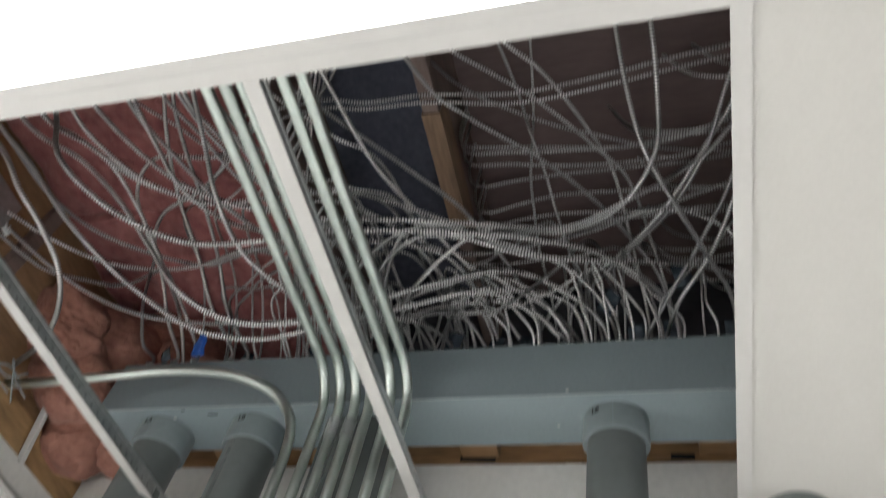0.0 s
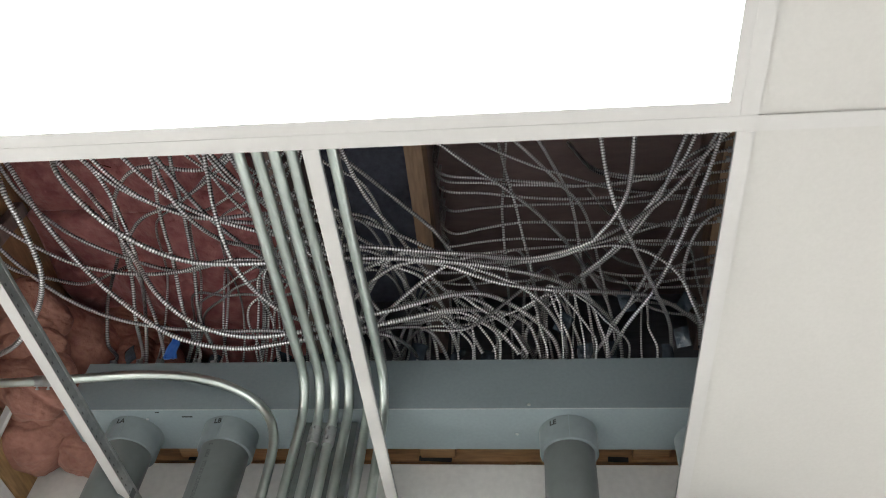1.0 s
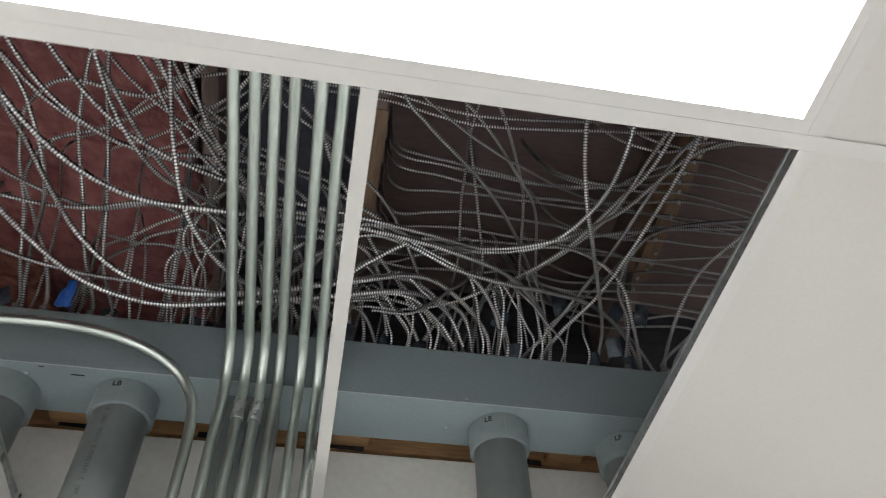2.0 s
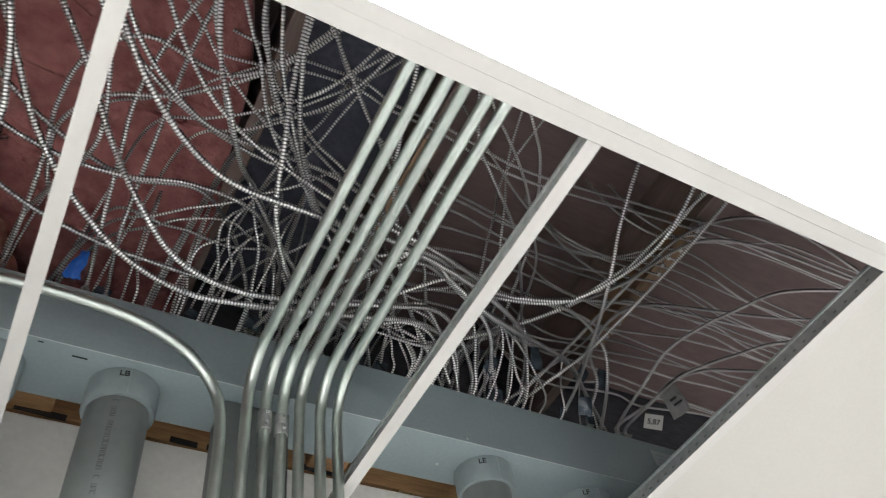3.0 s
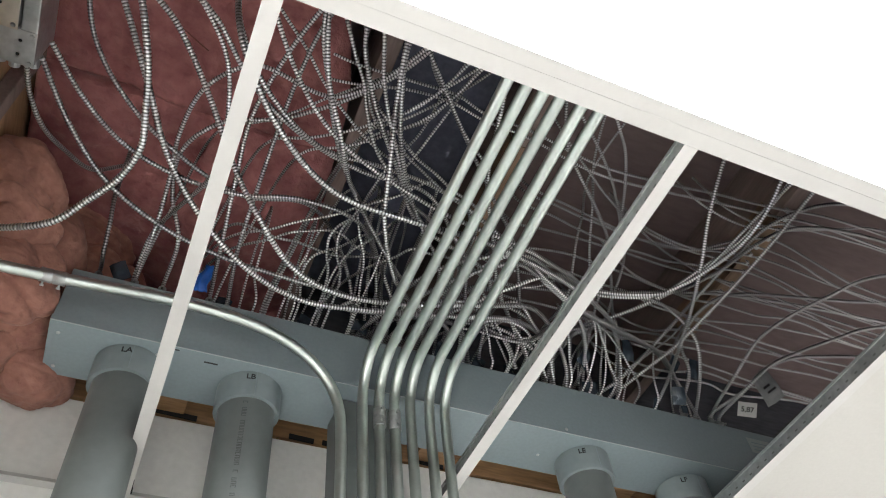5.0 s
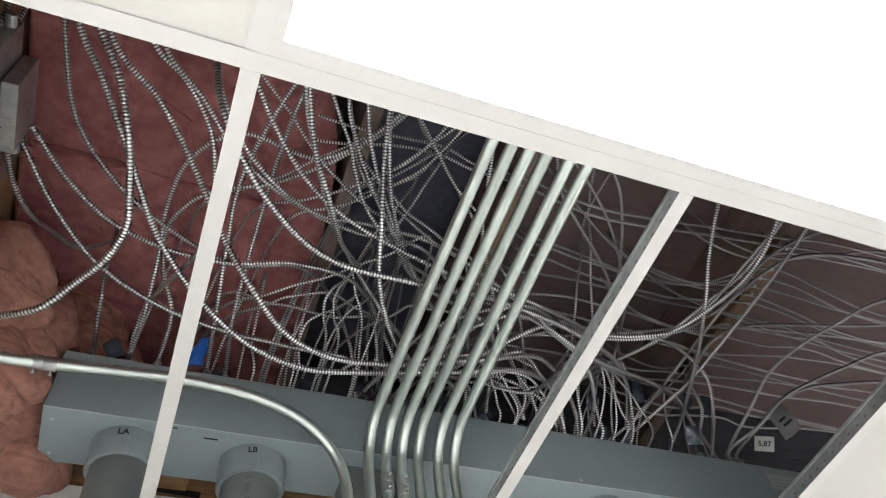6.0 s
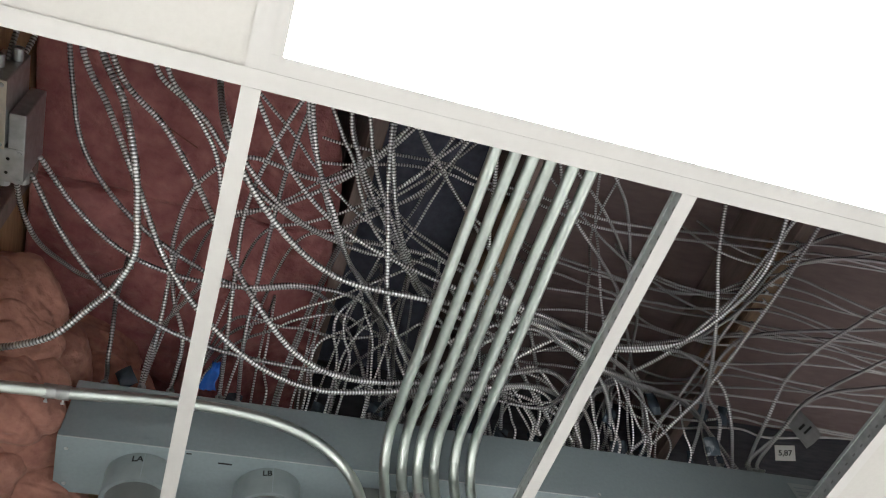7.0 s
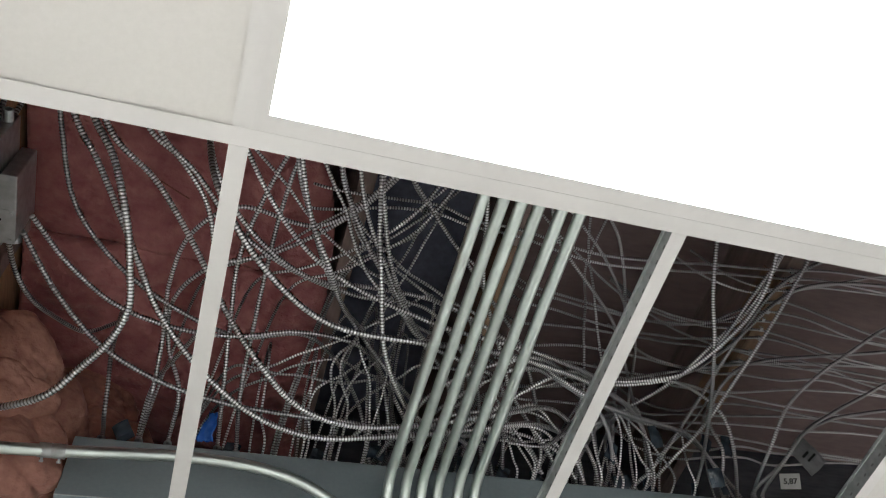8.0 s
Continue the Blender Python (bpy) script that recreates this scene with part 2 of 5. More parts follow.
def plenum_shell():
    x0, x1, y0, y1 = WALL_X - 0.3, ROOM_X + 0.1, ROOM_Y - 0.1, WALL_Y + 0.3
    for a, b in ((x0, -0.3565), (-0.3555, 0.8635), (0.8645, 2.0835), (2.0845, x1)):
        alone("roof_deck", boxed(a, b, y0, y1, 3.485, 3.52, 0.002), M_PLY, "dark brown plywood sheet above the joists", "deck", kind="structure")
    alone("wall_sheathing_north", boxed(WALL_X - 0.3, ROOM_X, WALL_Y + 0.056, WALL_Y + 0.075, 2.4, 3.485), M_BACKING,
          "dark weathered plywood behind the wiring trough", "wall", kind="structure")
    alone("wall_sheathing_west", boxed(WALL_X - 0.05, WALL_X - 0.03, ROOM_Y, WALL_Y + 0.055, 2.72, 3.485), M_SIDEPLY,
          "brown plywood side wall above the ceiling", "wall", kind="structure")
    # horizontal lumber on which the trough is fixed, its lower edge showing above the drywall
    t = thing("wall_framing", "brown softwood plates and blocks above the drywall", "framing", kind="structure")
    part("plate", boxed(WALL_X, ROOM_X, WALL_Y + 0.016, WALL_Y + 0.054, 2.838, 2.905, 0.003), M_WOODX, t)
    for x in (-0.93, -0.35, 0.26, 0.87, 1.48):
        part("stud", boxed(x, x + 0.038, WALL_Y + 0.016, WALL_Y + 0.054, 2.4, 2.837, 0.003), M_WOOD, t)
    for x in (-0.62, 0.02, 0.55, 0.95):
        part("block", boxed(x, x + 0.09, 0.993, WALL_Y + 0.015, 2.845, 2.93, 0.003), M_WOODX, t)
    # small dark boxes paint the shadowed gaps along the plate
    for x, w in ((0.015, 0.085), (-0.29, 0.06), (-0.21, 0.03), (-0.60, 0.10), (0.49, 0.05)):
        part("gap", boxed(x, x + w, WALL_Y + 0.0135, WALL_Y + 0.0158, 2.835, 2.850, 0.001, pose(0, 0, 0, 0, 2.5, 0)), M_DARK, t, "dark strip painting the shade in a gap of the plate")
    w = thing("side_wall_plate", "bare yellow-brown softwood plate on the side wall", "framing", kind="structure")
    part("plate", boxed(WALL_X - 0.029, WALL_X - 0.004, ROOM_Y, WALL_Y, 2.683, 2.772, 0.003), M_WOOD, w)
    part("stud", boxed(WALL_X - 0.029, WALL_X - 0.002, 0.50, 0.538, 2.773, 3.2, 0.003), M_JOIST, w)


def joists():
    # added dark sheet under the deck; its colour paints the unlit bay
    alone("roofing_felt", boxed(-0.313, 0.019, ROOM_Y, WALL_Y + 0.054, 3.474, 3.481), M_VOID_SHADE,
          "blue-black sheet painting the unlit void between two joists", "felt", kind="structure")
    # clean wood left bare where the cables are stapled
    for x, y0, y1 in ((0.766, 0.36, 0.80), (0.016, 0.40, 0.73)):
        alone("joist_strip", boxed(x, x + 0.044, y0, y1, 3.2405, 3.32, 0.001), M_OCHRE,
              "pale ochre wooden strip under a joist", "strip", kind="structure")
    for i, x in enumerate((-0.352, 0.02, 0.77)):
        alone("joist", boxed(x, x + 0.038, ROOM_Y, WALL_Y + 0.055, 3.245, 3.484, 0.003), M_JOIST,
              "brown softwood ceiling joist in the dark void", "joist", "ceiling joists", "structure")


def tee(name, along, a, b, c, parent, slots=True):
    """An inverted steel tee: white cap below, galvanised web with slots and a bulb on top."""
    def span(bm, w0, w1, z0, z1, bev=0.0):
        return box(bm, a, b, c + w0, c + w1, z0, z1, bev) if along == "x" else box(bm, c + w0, c + w1, a, b, z0, z1, bev)
    bm = bmesh.new()
    span(bm, -0.012, 0.012, H, H + 0.0007)
    ob = part(name, bm, M_WHITE, parent)
    bm = bmesh.new()
    span(bm, -0.0011, 0.0011, H + 0.0008, H + 0.034)
    span(bm, -0.0032, 0.0032, H + 0.034, H + 0.0405, 0.001)
    part("web", bm, M_GALV, ob, "galvanised steel web")
    if slots:
        bm = bmesh.new()
        k = a + 0.03
        while k < b - 0.02:
            for off in (-0.0014, 0.0012):
                lo, hi = (k, k + 0.007)
                box(bm, *((lo, hi, c + off, c + off + 0.0002) if along == "x" else (c + off, c + off + 0.0002, lo, hi)), H + 0.017, H + 0.0205)
            k += 0.0254
        part("slots", bm, M_GREYTAG, ob, "row of dark punched slots")
    return ob


def grid():
    g = thing("ceiling_grid", "white suspended-ceiling tee grid, partly open", "ceiling grid", (0, 0, 0), kind="structure")
    for y in (0.0, -PITCH, -2 * PITCH, -4 * PITCH, -6 * PITCH):
        tee("main_tee", "x", WALL_X + 0.001, ROOM_X, y, g)
    for x in (-0.61, 0.0, 0.61, 1.22, 1.83, 2.44, 3.05, 3.66):
        tee("cross_tee", "y", 0.0122, WALL_Y - 0.0235, x, g)
        if x not in (0.0, 1.83):
            tee("cross_tee", "y", -PITCH + 0.0122, -0.0122, x, g, False)
        for y0 in (-2 * PITCH, -4 * PITCH, -6 * PITCH):
            tee("cross_tee", "y", y0 + 0.0122, y0 + (PITCH if y0 == -2 * PITCH else 2 * PITCH) - 0.0122, x, g, False)
    # wall angles
    bm = box(bmesh.new(), WALL_X + 0.001, ROOM_X, WALL_Y - 0.0232, WALL_Y - 0.0008, H, H + 0.0014, 0.0004)
    box(bm, WALL_X + 0.001, ROOM_X, WALL_Y - 0.0016, WALL_Y - 0.0006, H + 0.0015, H + 0.022)
    part("wall_angle", bm, M_WHITE, g)
    bm = box(bmesh.new(), WALL_X + 0.0008, WALL_X + 0.0232, ROOM_Y, WALL_Y - 0.0235, H - 0.0004, H + 0.001, 0.0004)
    box(bm, WALL_X + 0.0006, WALL_X + 0.0016, ROOM_Y, WALL_Y - 0.0235, H + 0.0011, H + 0.022)
    part("wall_angle", bm, M_WHITE, g)
    # hold-down clips where the cross tees meet the wall
    for x in (-0.61, 0.0, 0.61):
        bm = boxed(x + 0.012, x + 0.014, WALL_Y - 0.03, WALL_Y - 0.024, H + 0.002, H + 0.03)
        box(bm, x + 0.004, x + 0.015, WALL_Y - 0.03, WALL_Y - 0.022, H + 0.001, H + 0.012)
        part("clip", bm, M_DARK, g, "small black clip")


# first panel is seen; the other three are unseen, added as fill light
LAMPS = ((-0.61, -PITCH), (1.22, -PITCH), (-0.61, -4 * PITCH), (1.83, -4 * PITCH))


def tiles():
    """All lay-in tiles in one mesh, with the open and lit cells left out and a round cut for the pipe."""
    bm = bmesh.new()
    xs = [WALL_X + 0.002, -0.61, 0.0, 0.61, 1.22, 1.83, 2.44, 3.05, 3.66, ROOM_X - 0.002]
    ys = [-6 * PITCH, -4 * PITCH, -2 * PITCH, -PITCH, 0.0, WALL_Y - 0.002]
    gap = 0.0105
    for x0, x1 in zip(xs, xs[1:]):
        for y0, y1 in zip(ys, ys[1:]):
            # cells past x = 1.2 are unseen, left open to light the void
            if y0 == 0.0 and (x1 < 0.62 or x0 > 1.2):
                continue
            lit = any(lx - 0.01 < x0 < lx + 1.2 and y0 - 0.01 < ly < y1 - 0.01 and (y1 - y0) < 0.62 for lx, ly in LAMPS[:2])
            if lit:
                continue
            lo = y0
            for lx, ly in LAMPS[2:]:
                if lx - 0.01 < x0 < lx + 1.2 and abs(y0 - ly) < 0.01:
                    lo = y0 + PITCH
            if (x0, y0) == (0.61, 0.0):
                outer = [(x0 + gap, lo + gap), (x1 - gap, lo + gap), (x1 - gap, y1 - gap), (x0 + gap, y1 - gap)]
                vs = [bm.verts.new((*p, H + 0.0035)) for p in outer]
                hole = [bm.verts.new((0.697 + 0.0625 * math.cos(i * math.pi / 18), 0.954 + 0.0625 * math.sin(i * math.pi / 18), H + 0.0035))
                        for i in range(36)]
                es = [bm.edges.new((a, b)) for a, b in zip(vs, vs[1:] + vs[:1])] + [bm.edges.new((a, b)) for a, b in zip(hole, hole[1:] + hole[:1])]
                made = bmesh.ops.triangle_fill(bm, use_beauty=True, use_dissolve=False, edges=es)
                fs = [f for f in made["geom"] if isinstance(f, bmesh.types.BMFace)]
                up = bmesh.ops.extrude_face_region(bm, geom=fs)
                bmesh.ops.translate(bm, vec=(0, 0, 0.012), verts=[v for v in up["geom"] if isinstance(v, bmesh.types.BMVert)])
            else:
                box(bm, x0 + gap, x1 - gap, lo + gap, y1 - gap, H + 0.0035, H + 0.0155, 0.0008)
    bmesh.ops.recalc_face_normals(bm, faces=bm.faces)
    ob = alone("ceiling", bm, M_TILE, "smooth off-white lay-in ceiling tiles", "ceiling", kind="structure")
    part("cut", boxed(0.6225, 0.634, 0.9685, 0.9697, H + 0.0030, H + 0.0033), M_DARK, ob, "knife cut beside the pipe hole")
    return ob


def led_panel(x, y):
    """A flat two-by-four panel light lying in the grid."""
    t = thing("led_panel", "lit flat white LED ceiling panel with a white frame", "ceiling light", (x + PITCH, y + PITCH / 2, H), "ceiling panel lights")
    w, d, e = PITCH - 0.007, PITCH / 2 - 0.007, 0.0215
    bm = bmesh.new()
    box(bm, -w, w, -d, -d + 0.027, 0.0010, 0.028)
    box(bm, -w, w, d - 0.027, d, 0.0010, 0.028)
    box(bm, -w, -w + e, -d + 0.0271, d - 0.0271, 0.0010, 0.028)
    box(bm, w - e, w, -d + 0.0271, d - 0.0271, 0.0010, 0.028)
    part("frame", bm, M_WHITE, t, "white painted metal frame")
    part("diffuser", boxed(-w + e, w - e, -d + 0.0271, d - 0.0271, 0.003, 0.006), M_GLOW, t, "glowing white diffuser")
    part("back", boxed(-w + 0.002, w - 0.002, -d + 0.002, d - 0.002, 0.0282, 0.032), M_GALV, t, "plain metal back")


room()
plenum_shell()
joists()
grid()
tiles()
# one visible panel plus three unseen ones that add bounce light
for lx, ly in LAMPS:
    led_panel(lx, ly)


# ---- wiring trough and its pipes ----
T_X0, T_X1, T_Y0, T_Y1, T_Z0, T_Z1 = -0.822, 1.03, 0.838, 0.990, 2.795, 2.948


def trough():
    t = thing("wiring_trough", "long grey enamelled steel wiring trough fixed to the wall framing", "wireway", (0.1, 0.914, T_Z0))
    def at(bm):
        bmesh.ops.translate(bm, vec=(-0.1, -0.914, -T_Z0), verts=bm.verts)
        return bm
    part("body", at(boxed(T_X0, T_X1, T_Y0 + 0.0018, T_Y1, T_Z0 + 0.0018, T_Z1, 0.002)), M_TROUGH, t)
    part("bottom_cover", at(boxed(T_X0 - 0.001, T_X1 + 0.001, T_Y0, T_Y1 - 0.001, T_Z0, T_Z0 + 0.0016, 0.0006)), M_TROUGH, t)
    part("front_lip", at(boxed(T_X0 - 0.001, T_X1 + 0.001, T_Y0 - 0.0004, T_Y0 + 0.0014, T_Z0 + 0.0017, T_Z0 + 0.015, 0.0006)), M_TROUGH, t)
    # paler strip paints a highlight along the lower front fold
    part("edge", at(boxed(T_X0 - 0.001, T_X1 + 0.001, T_Y0 - 0.0012, T_Y0 + 0.0006, T_Z0 - 0.0008, T_Z0 + 0.0010, 0.0004)), M_EDGE_GLINT, t, "lighter strip painting a highlight along the cover fold")
    for x, y, z in ((-0.805, 0.87, T_Z0), (-0.803, 0.965, T_Z0), (0.30, T_Y0 - 0.001, 2.806), (0.27, 0.93, T_Z0), (0.86, T_Y0 - 0.001, 2.806), (-0.62, 0.872, T_Z0)):
        bm = bmesh.new()
        flat = z == T_Z0
        bmesh.ops.create_uvsphere(bm, u_segments=10, v_segments=6, radius=0.0042,
                                  matrix=Matrix.Translation((x, y, z)) @ Matrix.Diagonal((1, 1 if flat else 0.5, 0.5 if flat else 1, 1)))
        part("screw", at(bm), M_GALV, t, "small steel screw", True)
    part("slot", at(boxed(-0.53, -0.503, 0.861, 0.865, T_Z0 - 0.0006, T_Z0 - 0.0002)), M_DARK, t, "dark punched slot")
    part("slot", at(boxed(-0.592, -0.582, 0.845, 0.848, T_Z0 - 0.0006, T_Z0 - 0.0002)), M_DARK, t, "dark punched slot")
    lab = part("rating_plate", at(boxed(0.88, 0.985, T_Y0 - 0.0016, T_Y0 - 0.0006, 2.872, 2.920)), M_LABEL, t, "pale grey film rating label")
    bm = bmesh.new()
    for k in range(3):
        box(bm, 0.890, 0.960 - 0.012 * (k % 2), T_Y0 - 0.002, T_Y0 - 0.0017, 2.880 + 0.012 * k, 2.883 + 0.012 * k)
    part("print", at(bm), M_TROUGH, lab, "lines of unreadable print")


def pipe(x, y, mark, printed, at=-100):
    """A four-inch grey plastic conduit with the collar that joins it to the trough."""
    t = thing("pvc_pipe", "thick grey plastic conduit rising into the trough", "pipe", (x, y, 0), "plastic pipes under the trough")
    part("tube", ring(bmesh.new(), 0, 0, 0.0, 2.792, 0.0572, 0.051, 48), M_PVC, t, smooth=True)
    c = part("collar", ring(bmesh.new(), 0, 0, 2.733, 2.7945, 0.0665, 0.0575, 48, 0.003), M_COLLAR, t, "wider grey plastic collar", True)
    for ob in t.children:
        ob.data.set_sharp_from_angle(angle=radians(35))
    part("seam", boxed(-0.0008, 0.0008, -0.0672, -0.0664, 2.735, 2.793), M_TROUGH, c, "moulded seam")
    if mark:
        a = radians(at)
        m = pose(0.0672 * math.cos(a), 0.0672 * math.sin(a), 2.779, 90, 0, math.degrees(a) + 90)
        lettering("marking", mark, 0.018, m, M_INK, c, "handwritten black letters")
    if printed:
        bm = bmesh.new()
        z = 2.72
        random.seed(5)
        while z > 1.9:
            a = radians(-104)
            for k in random.sample(range(4), 3):
                across = k < 2
                m = pose(0.0576 * math.cos(a), 0.0576 * math.sin(a), z, 0, 0, math.degrees(a) + 90) @ pose(0 if across else (0.004 if k == 2 else -0.004), 0, 0.0022 * (k * 2 - 1) if across else 0)
                bmesh.ops.create_cube(bm, size=1, matrix=m @ Matrix.Diagonal((0.0095 if across else 0.0014, 0.0006, 0.0013 if across else 0.0052, 1)))
            z -= random.choice((0.0075, 0.0075, 0.0075, 0.0075, 0.017))
        tagged(part("print", bm, M_PRINT, t, "faded column of factory print"), kind="stuff")
    return t


trough()
pipe(-0.665, 0.925, "LA", False)
pipe(-0.422, 0.925, "LB", True)
# flat grey duct that drops from the trough behind the conduits
t = thing("steel_duct", "flat grey enamelled steel duct dropping behind the conduits", "duct", (-0.168, 0.92, 0.9))
part("body", boxed(-0.067, 0.067, -0.038, 0.055, 0.0, 1.893, 0.002), M_PVC, t)
part("cover", boxed(-0.062, 0.062, -0.0402, -0.0385, 0.005, 1.838, 0.0006), M_PVC, t, "flat cover with a shallow lip")
pipe(0.388, 0.925, "LE", False, -122)
pipe(0.696, 0.949, "LF", False, -122)


# ---- steel conduits ----
def coupling(x, y, z, axis, parent):
    """A set-screw coupling round a conduit."""
    bm = bmesh.new()
    ring(bm, 0, 0, -0.0225, -0.001, 0.0132, 0.0112, 20, 0.001)
    ring(bm, 0, 0, 0.001, 0.0225, 0.0132, 0.0112, 20, 0.001)
    ring(bm, 0, 0, -0.0015, 0.0015, 0.0120, 0.0112, 20)
    for k in (-0.014, 0.014):
        bmesh.ops.create_cone(bm, cap_ends=True, segments=8, radius1=0.0022, radius2=0.0022, depth=0.008,
                              matrix=Matrix.Translation((0, -0.0155, k)) @ pose(0, 0, 0, 90, 0, 0))
        bmesh.ops.create_cone(bm, cap_ends=True, segments=10, radius1=0.0036, radius2=0.0036, depth=0.003,
                              matrix=Matrix.Translation((0, -0.0192, k)) @ pose(0, 0, 0, 90, 0, 0))
    if axis == "x":
        bmesh.ops.rotate(bm, cent=(0, 0, 0), matrix=Matrix.Rotation(radians(90), 3, "Y"), verts=bm.verts)
        bmesh.ops.rotate(bm, cent=(0, 0, 0), matrix=Matrix.Rotation(radians(125), 3, "X"), verts=bm.verts)
    bmesh.ops.translate(bm, vec=(x, y, z), verts=bm.verts)
    ob = part("coupling", bm, M_GALV, parent, "steel set-screw coupling", True)
    ob.data.set_sharp_from_angle(angle=radians(35))


def conduits():
    for i, x in enumerate((-0.212, -0.177, -0.145, -0.113, -0.071, -0.036)):
        t = thing("steel_conduit", "shiny galvanised steel conduit bent down in front of the trough", "conduit", (0, 0, 0), "row of six steel conduits")
        drop = 0.812 + 0.002 * (i % 3)
        path = bent_path([(x - 0.004, -1.4, 2.842), (x, 0.3, 2.834), (x + 0.002 * i, drop, 2.826), (x + 0.002 * i, drop - 0.002, 0.9)], 0.095)
        tube("tube", path, 0.0108, M_EMT, t)
        if i in (1, 2):
            coupling(x + 0.002 * i, drop, 2.70, "z", t)
    t = thing("steel_conduit", "galvanised steel conduit running along the trough, then bending down", "conduit", (0, 0, 0))
    path = smooth_path([(-1.02, 0.722, 2.778), (-0.83, 0.7365, 2.800), (-0.70, 0.747, 2.820), (-0.62, 0.753, 2.8305), (-0.54, 0.755, 2.830), (-0.48, 0.755, 2.823),
                        (-0.43, 0.758, 2.814), (-0.38, 0.767, 2.802), (-0.335, 0.779, 2.784), (-0.30, 0.791, 2.759), (-0.275, 0.800, 2.725), (-0.263, 0.805, 2.69),
                        (-0.258, 0.808, 2.65), (-0.256, 0.811, 2.4), (-0.256, 0.813, 0.9)], 0.012)
    tube("tube", path, 0.0108, M_EMT, t)
    coupling(-0.831, 0.7365, 2.800, "x", t)


conduits()


# ---- armoured cables ----
R_MC, RIB = 0.0048, 0.0062


def armour(name, points, parent, r=R_MC, rib=RIB, sides=8):
    fine = smooth_path(points, rib / 4)
    run = np.r_[0, np.cumsum(np.linalg.norm(np.diff(fine, axis=0), axis=1))]
    n = int(run[-1] / rib)
    at = (np.arange(n)[:, None] * rib + rib * np.array((0.0, 0.28, 0.56, 0.78))[None]).reshape(-1)
    path = np.stack([np.interp(at, run, fine[:, i]) for i in range(3)], 1)
    rad = np.tile(r * np.array((0.96, 1.03, 0.96, 0.80)), n)
    me = tube_mesh(name, path, rad, M_MC, sides)
    # groove faces take a darker metal that paints the shade between ribs
    me.materials.append(M_GROOVE_SHADE)
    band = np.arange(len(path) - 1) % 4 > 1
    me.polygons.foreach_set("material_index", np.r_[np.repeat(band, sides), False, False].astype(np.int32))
    ob = new(name, me)
    ob.parent = parent
    return ob


def fitting(x, y, parent):
    """The connector that clamps a cable to the top of the trough."""
    bm = ring(bmesh.new(), x, y, T_Z1, T_Z1 + 0.004, 0.0125, 0, 6)
    ring(bm, x, y, T_Z1 + 0.004, T_Z1 + 0.027, 0.0085, 0, 12)
    bmesh.ops.create_cone(bm, cap_ends=True, segments=8, radius1=0.0028, radius2=0.0028, depth=0.008,
                          matrix=Matrix.Translation((x, y - 0.0115, T_Z1 + 0.017)) @ pose(0, 0, 0, 90, 0, 0))
    part("connector", bm, M_GALV, parent, "zinc clamp connector")


def mc_cable(points, connector=False, r=R_MC, label="", group="armoured cables", sides=8, rib=RIB):
    t = thing("armoured_cable", label or "ribbed metal-armoured electrical cable looping through the ceiling void", "cable", (0, 0, 0), group)
    pts = list(points)
    if connector:
        flip = pts[0][2] < pts[-1][2]
        if flip:
            pts.reverse()
        x, y = pts[-1][0], min(0.965, max(0.862, pts[-1][1]))
        pts[-1] = (x, y, T_Z1 + 0.045)
        pts.append((x, y, T_Z1 + 0.02))
        fitting(x, y, t)
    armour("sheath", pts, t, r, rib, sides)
    return t

mc_cable([(-0.93, -0.2, 3.14), (-0.87, 0.09, 3.03), (-0.849, 0.171, 3), (-0.804, 0.227, 2.96), (-0.771, 0.291, 2.91), (-0.757, 0.342, 2.895), (-0.748, 0.396, 2.88), (-0.741, 0.451, 2.86), (-0.762, 0.514, 2.845), (-0.807, 0.578, 2.835), (-0.851, 0.621, 2.81), (-1.02, 0.72, 2.84)], r=0.0064)
mc_cable([(-0.97, -0.2, 3.2), (-0.895, 0.207, 3.08), (-0.838, 0.285, 3.04), (-0.759, 0.397, 2.965), (-0.699, 0.505, 2.935), (-0.612, 0.595, 2.9), (-0.5, 0.658, 2.86), (-0.375, 0.703, 2.865), (-0.25, 0.7, 2.88), (-0.05, 0.69, 2.92), (0.15, 0.72, 3), (0.3, 0.82, 3.05), (0.33, 0.88, 2.96)], connector=True, r=0.0058)
mc_cable([(-0.96, -0.2, 3.2), (-0.84, 0.234, 3.1), (-0.744, 0.319, 3.08), (-0.66, 0.41, 3.03), (-0.579, 0.499, 2.95), (-0.508, 0.547, 2.875), (-0.432, 0.61, 2.85), (-0.339, 0.648, 2.85), (-0.2, 0.66, 2.875), (0, 0.64, 2.92), (0.2, 0.7, 3.03), (0.36, 0.85, 3.03), (0.38, 0.9, 2.96)], connector=True, r=0.0058)
mc_cable([(-0.74, -0.2, 3.2), (-0.68, 0.06, 3.06), (-0.66, 0.169, 2.99), (-0.63, 0.224, 2.905), (-0.534, 0.332, 2.855), (-0.407, 0.42, 2.85), (-0.241, 0.434, 2.85), (-0.1, 0.45, 2.88), (0.05, 0.5, 2.93), (0.22, 0.57, 2.98), (0.4, 0.68, 3.03), (0.52, 0.84, 3.04), (0.53, 0.9, 2.955)], connector=True, r=0.0058)
mc_cable([(-0.36, -0.2, 3.15), (-0.36, 0.1, 3.05), (-0.343, 0.255, 2.96), (-0.324, 0.345, 2.89), (-0.296, 0.454, 2.85), (-0.232, 0.57, 2.85), (-0.16, 0.65, 2.88), (-0.02, 0.76, 2.95), (0.02, 0.88, 2.96)], connector=True)
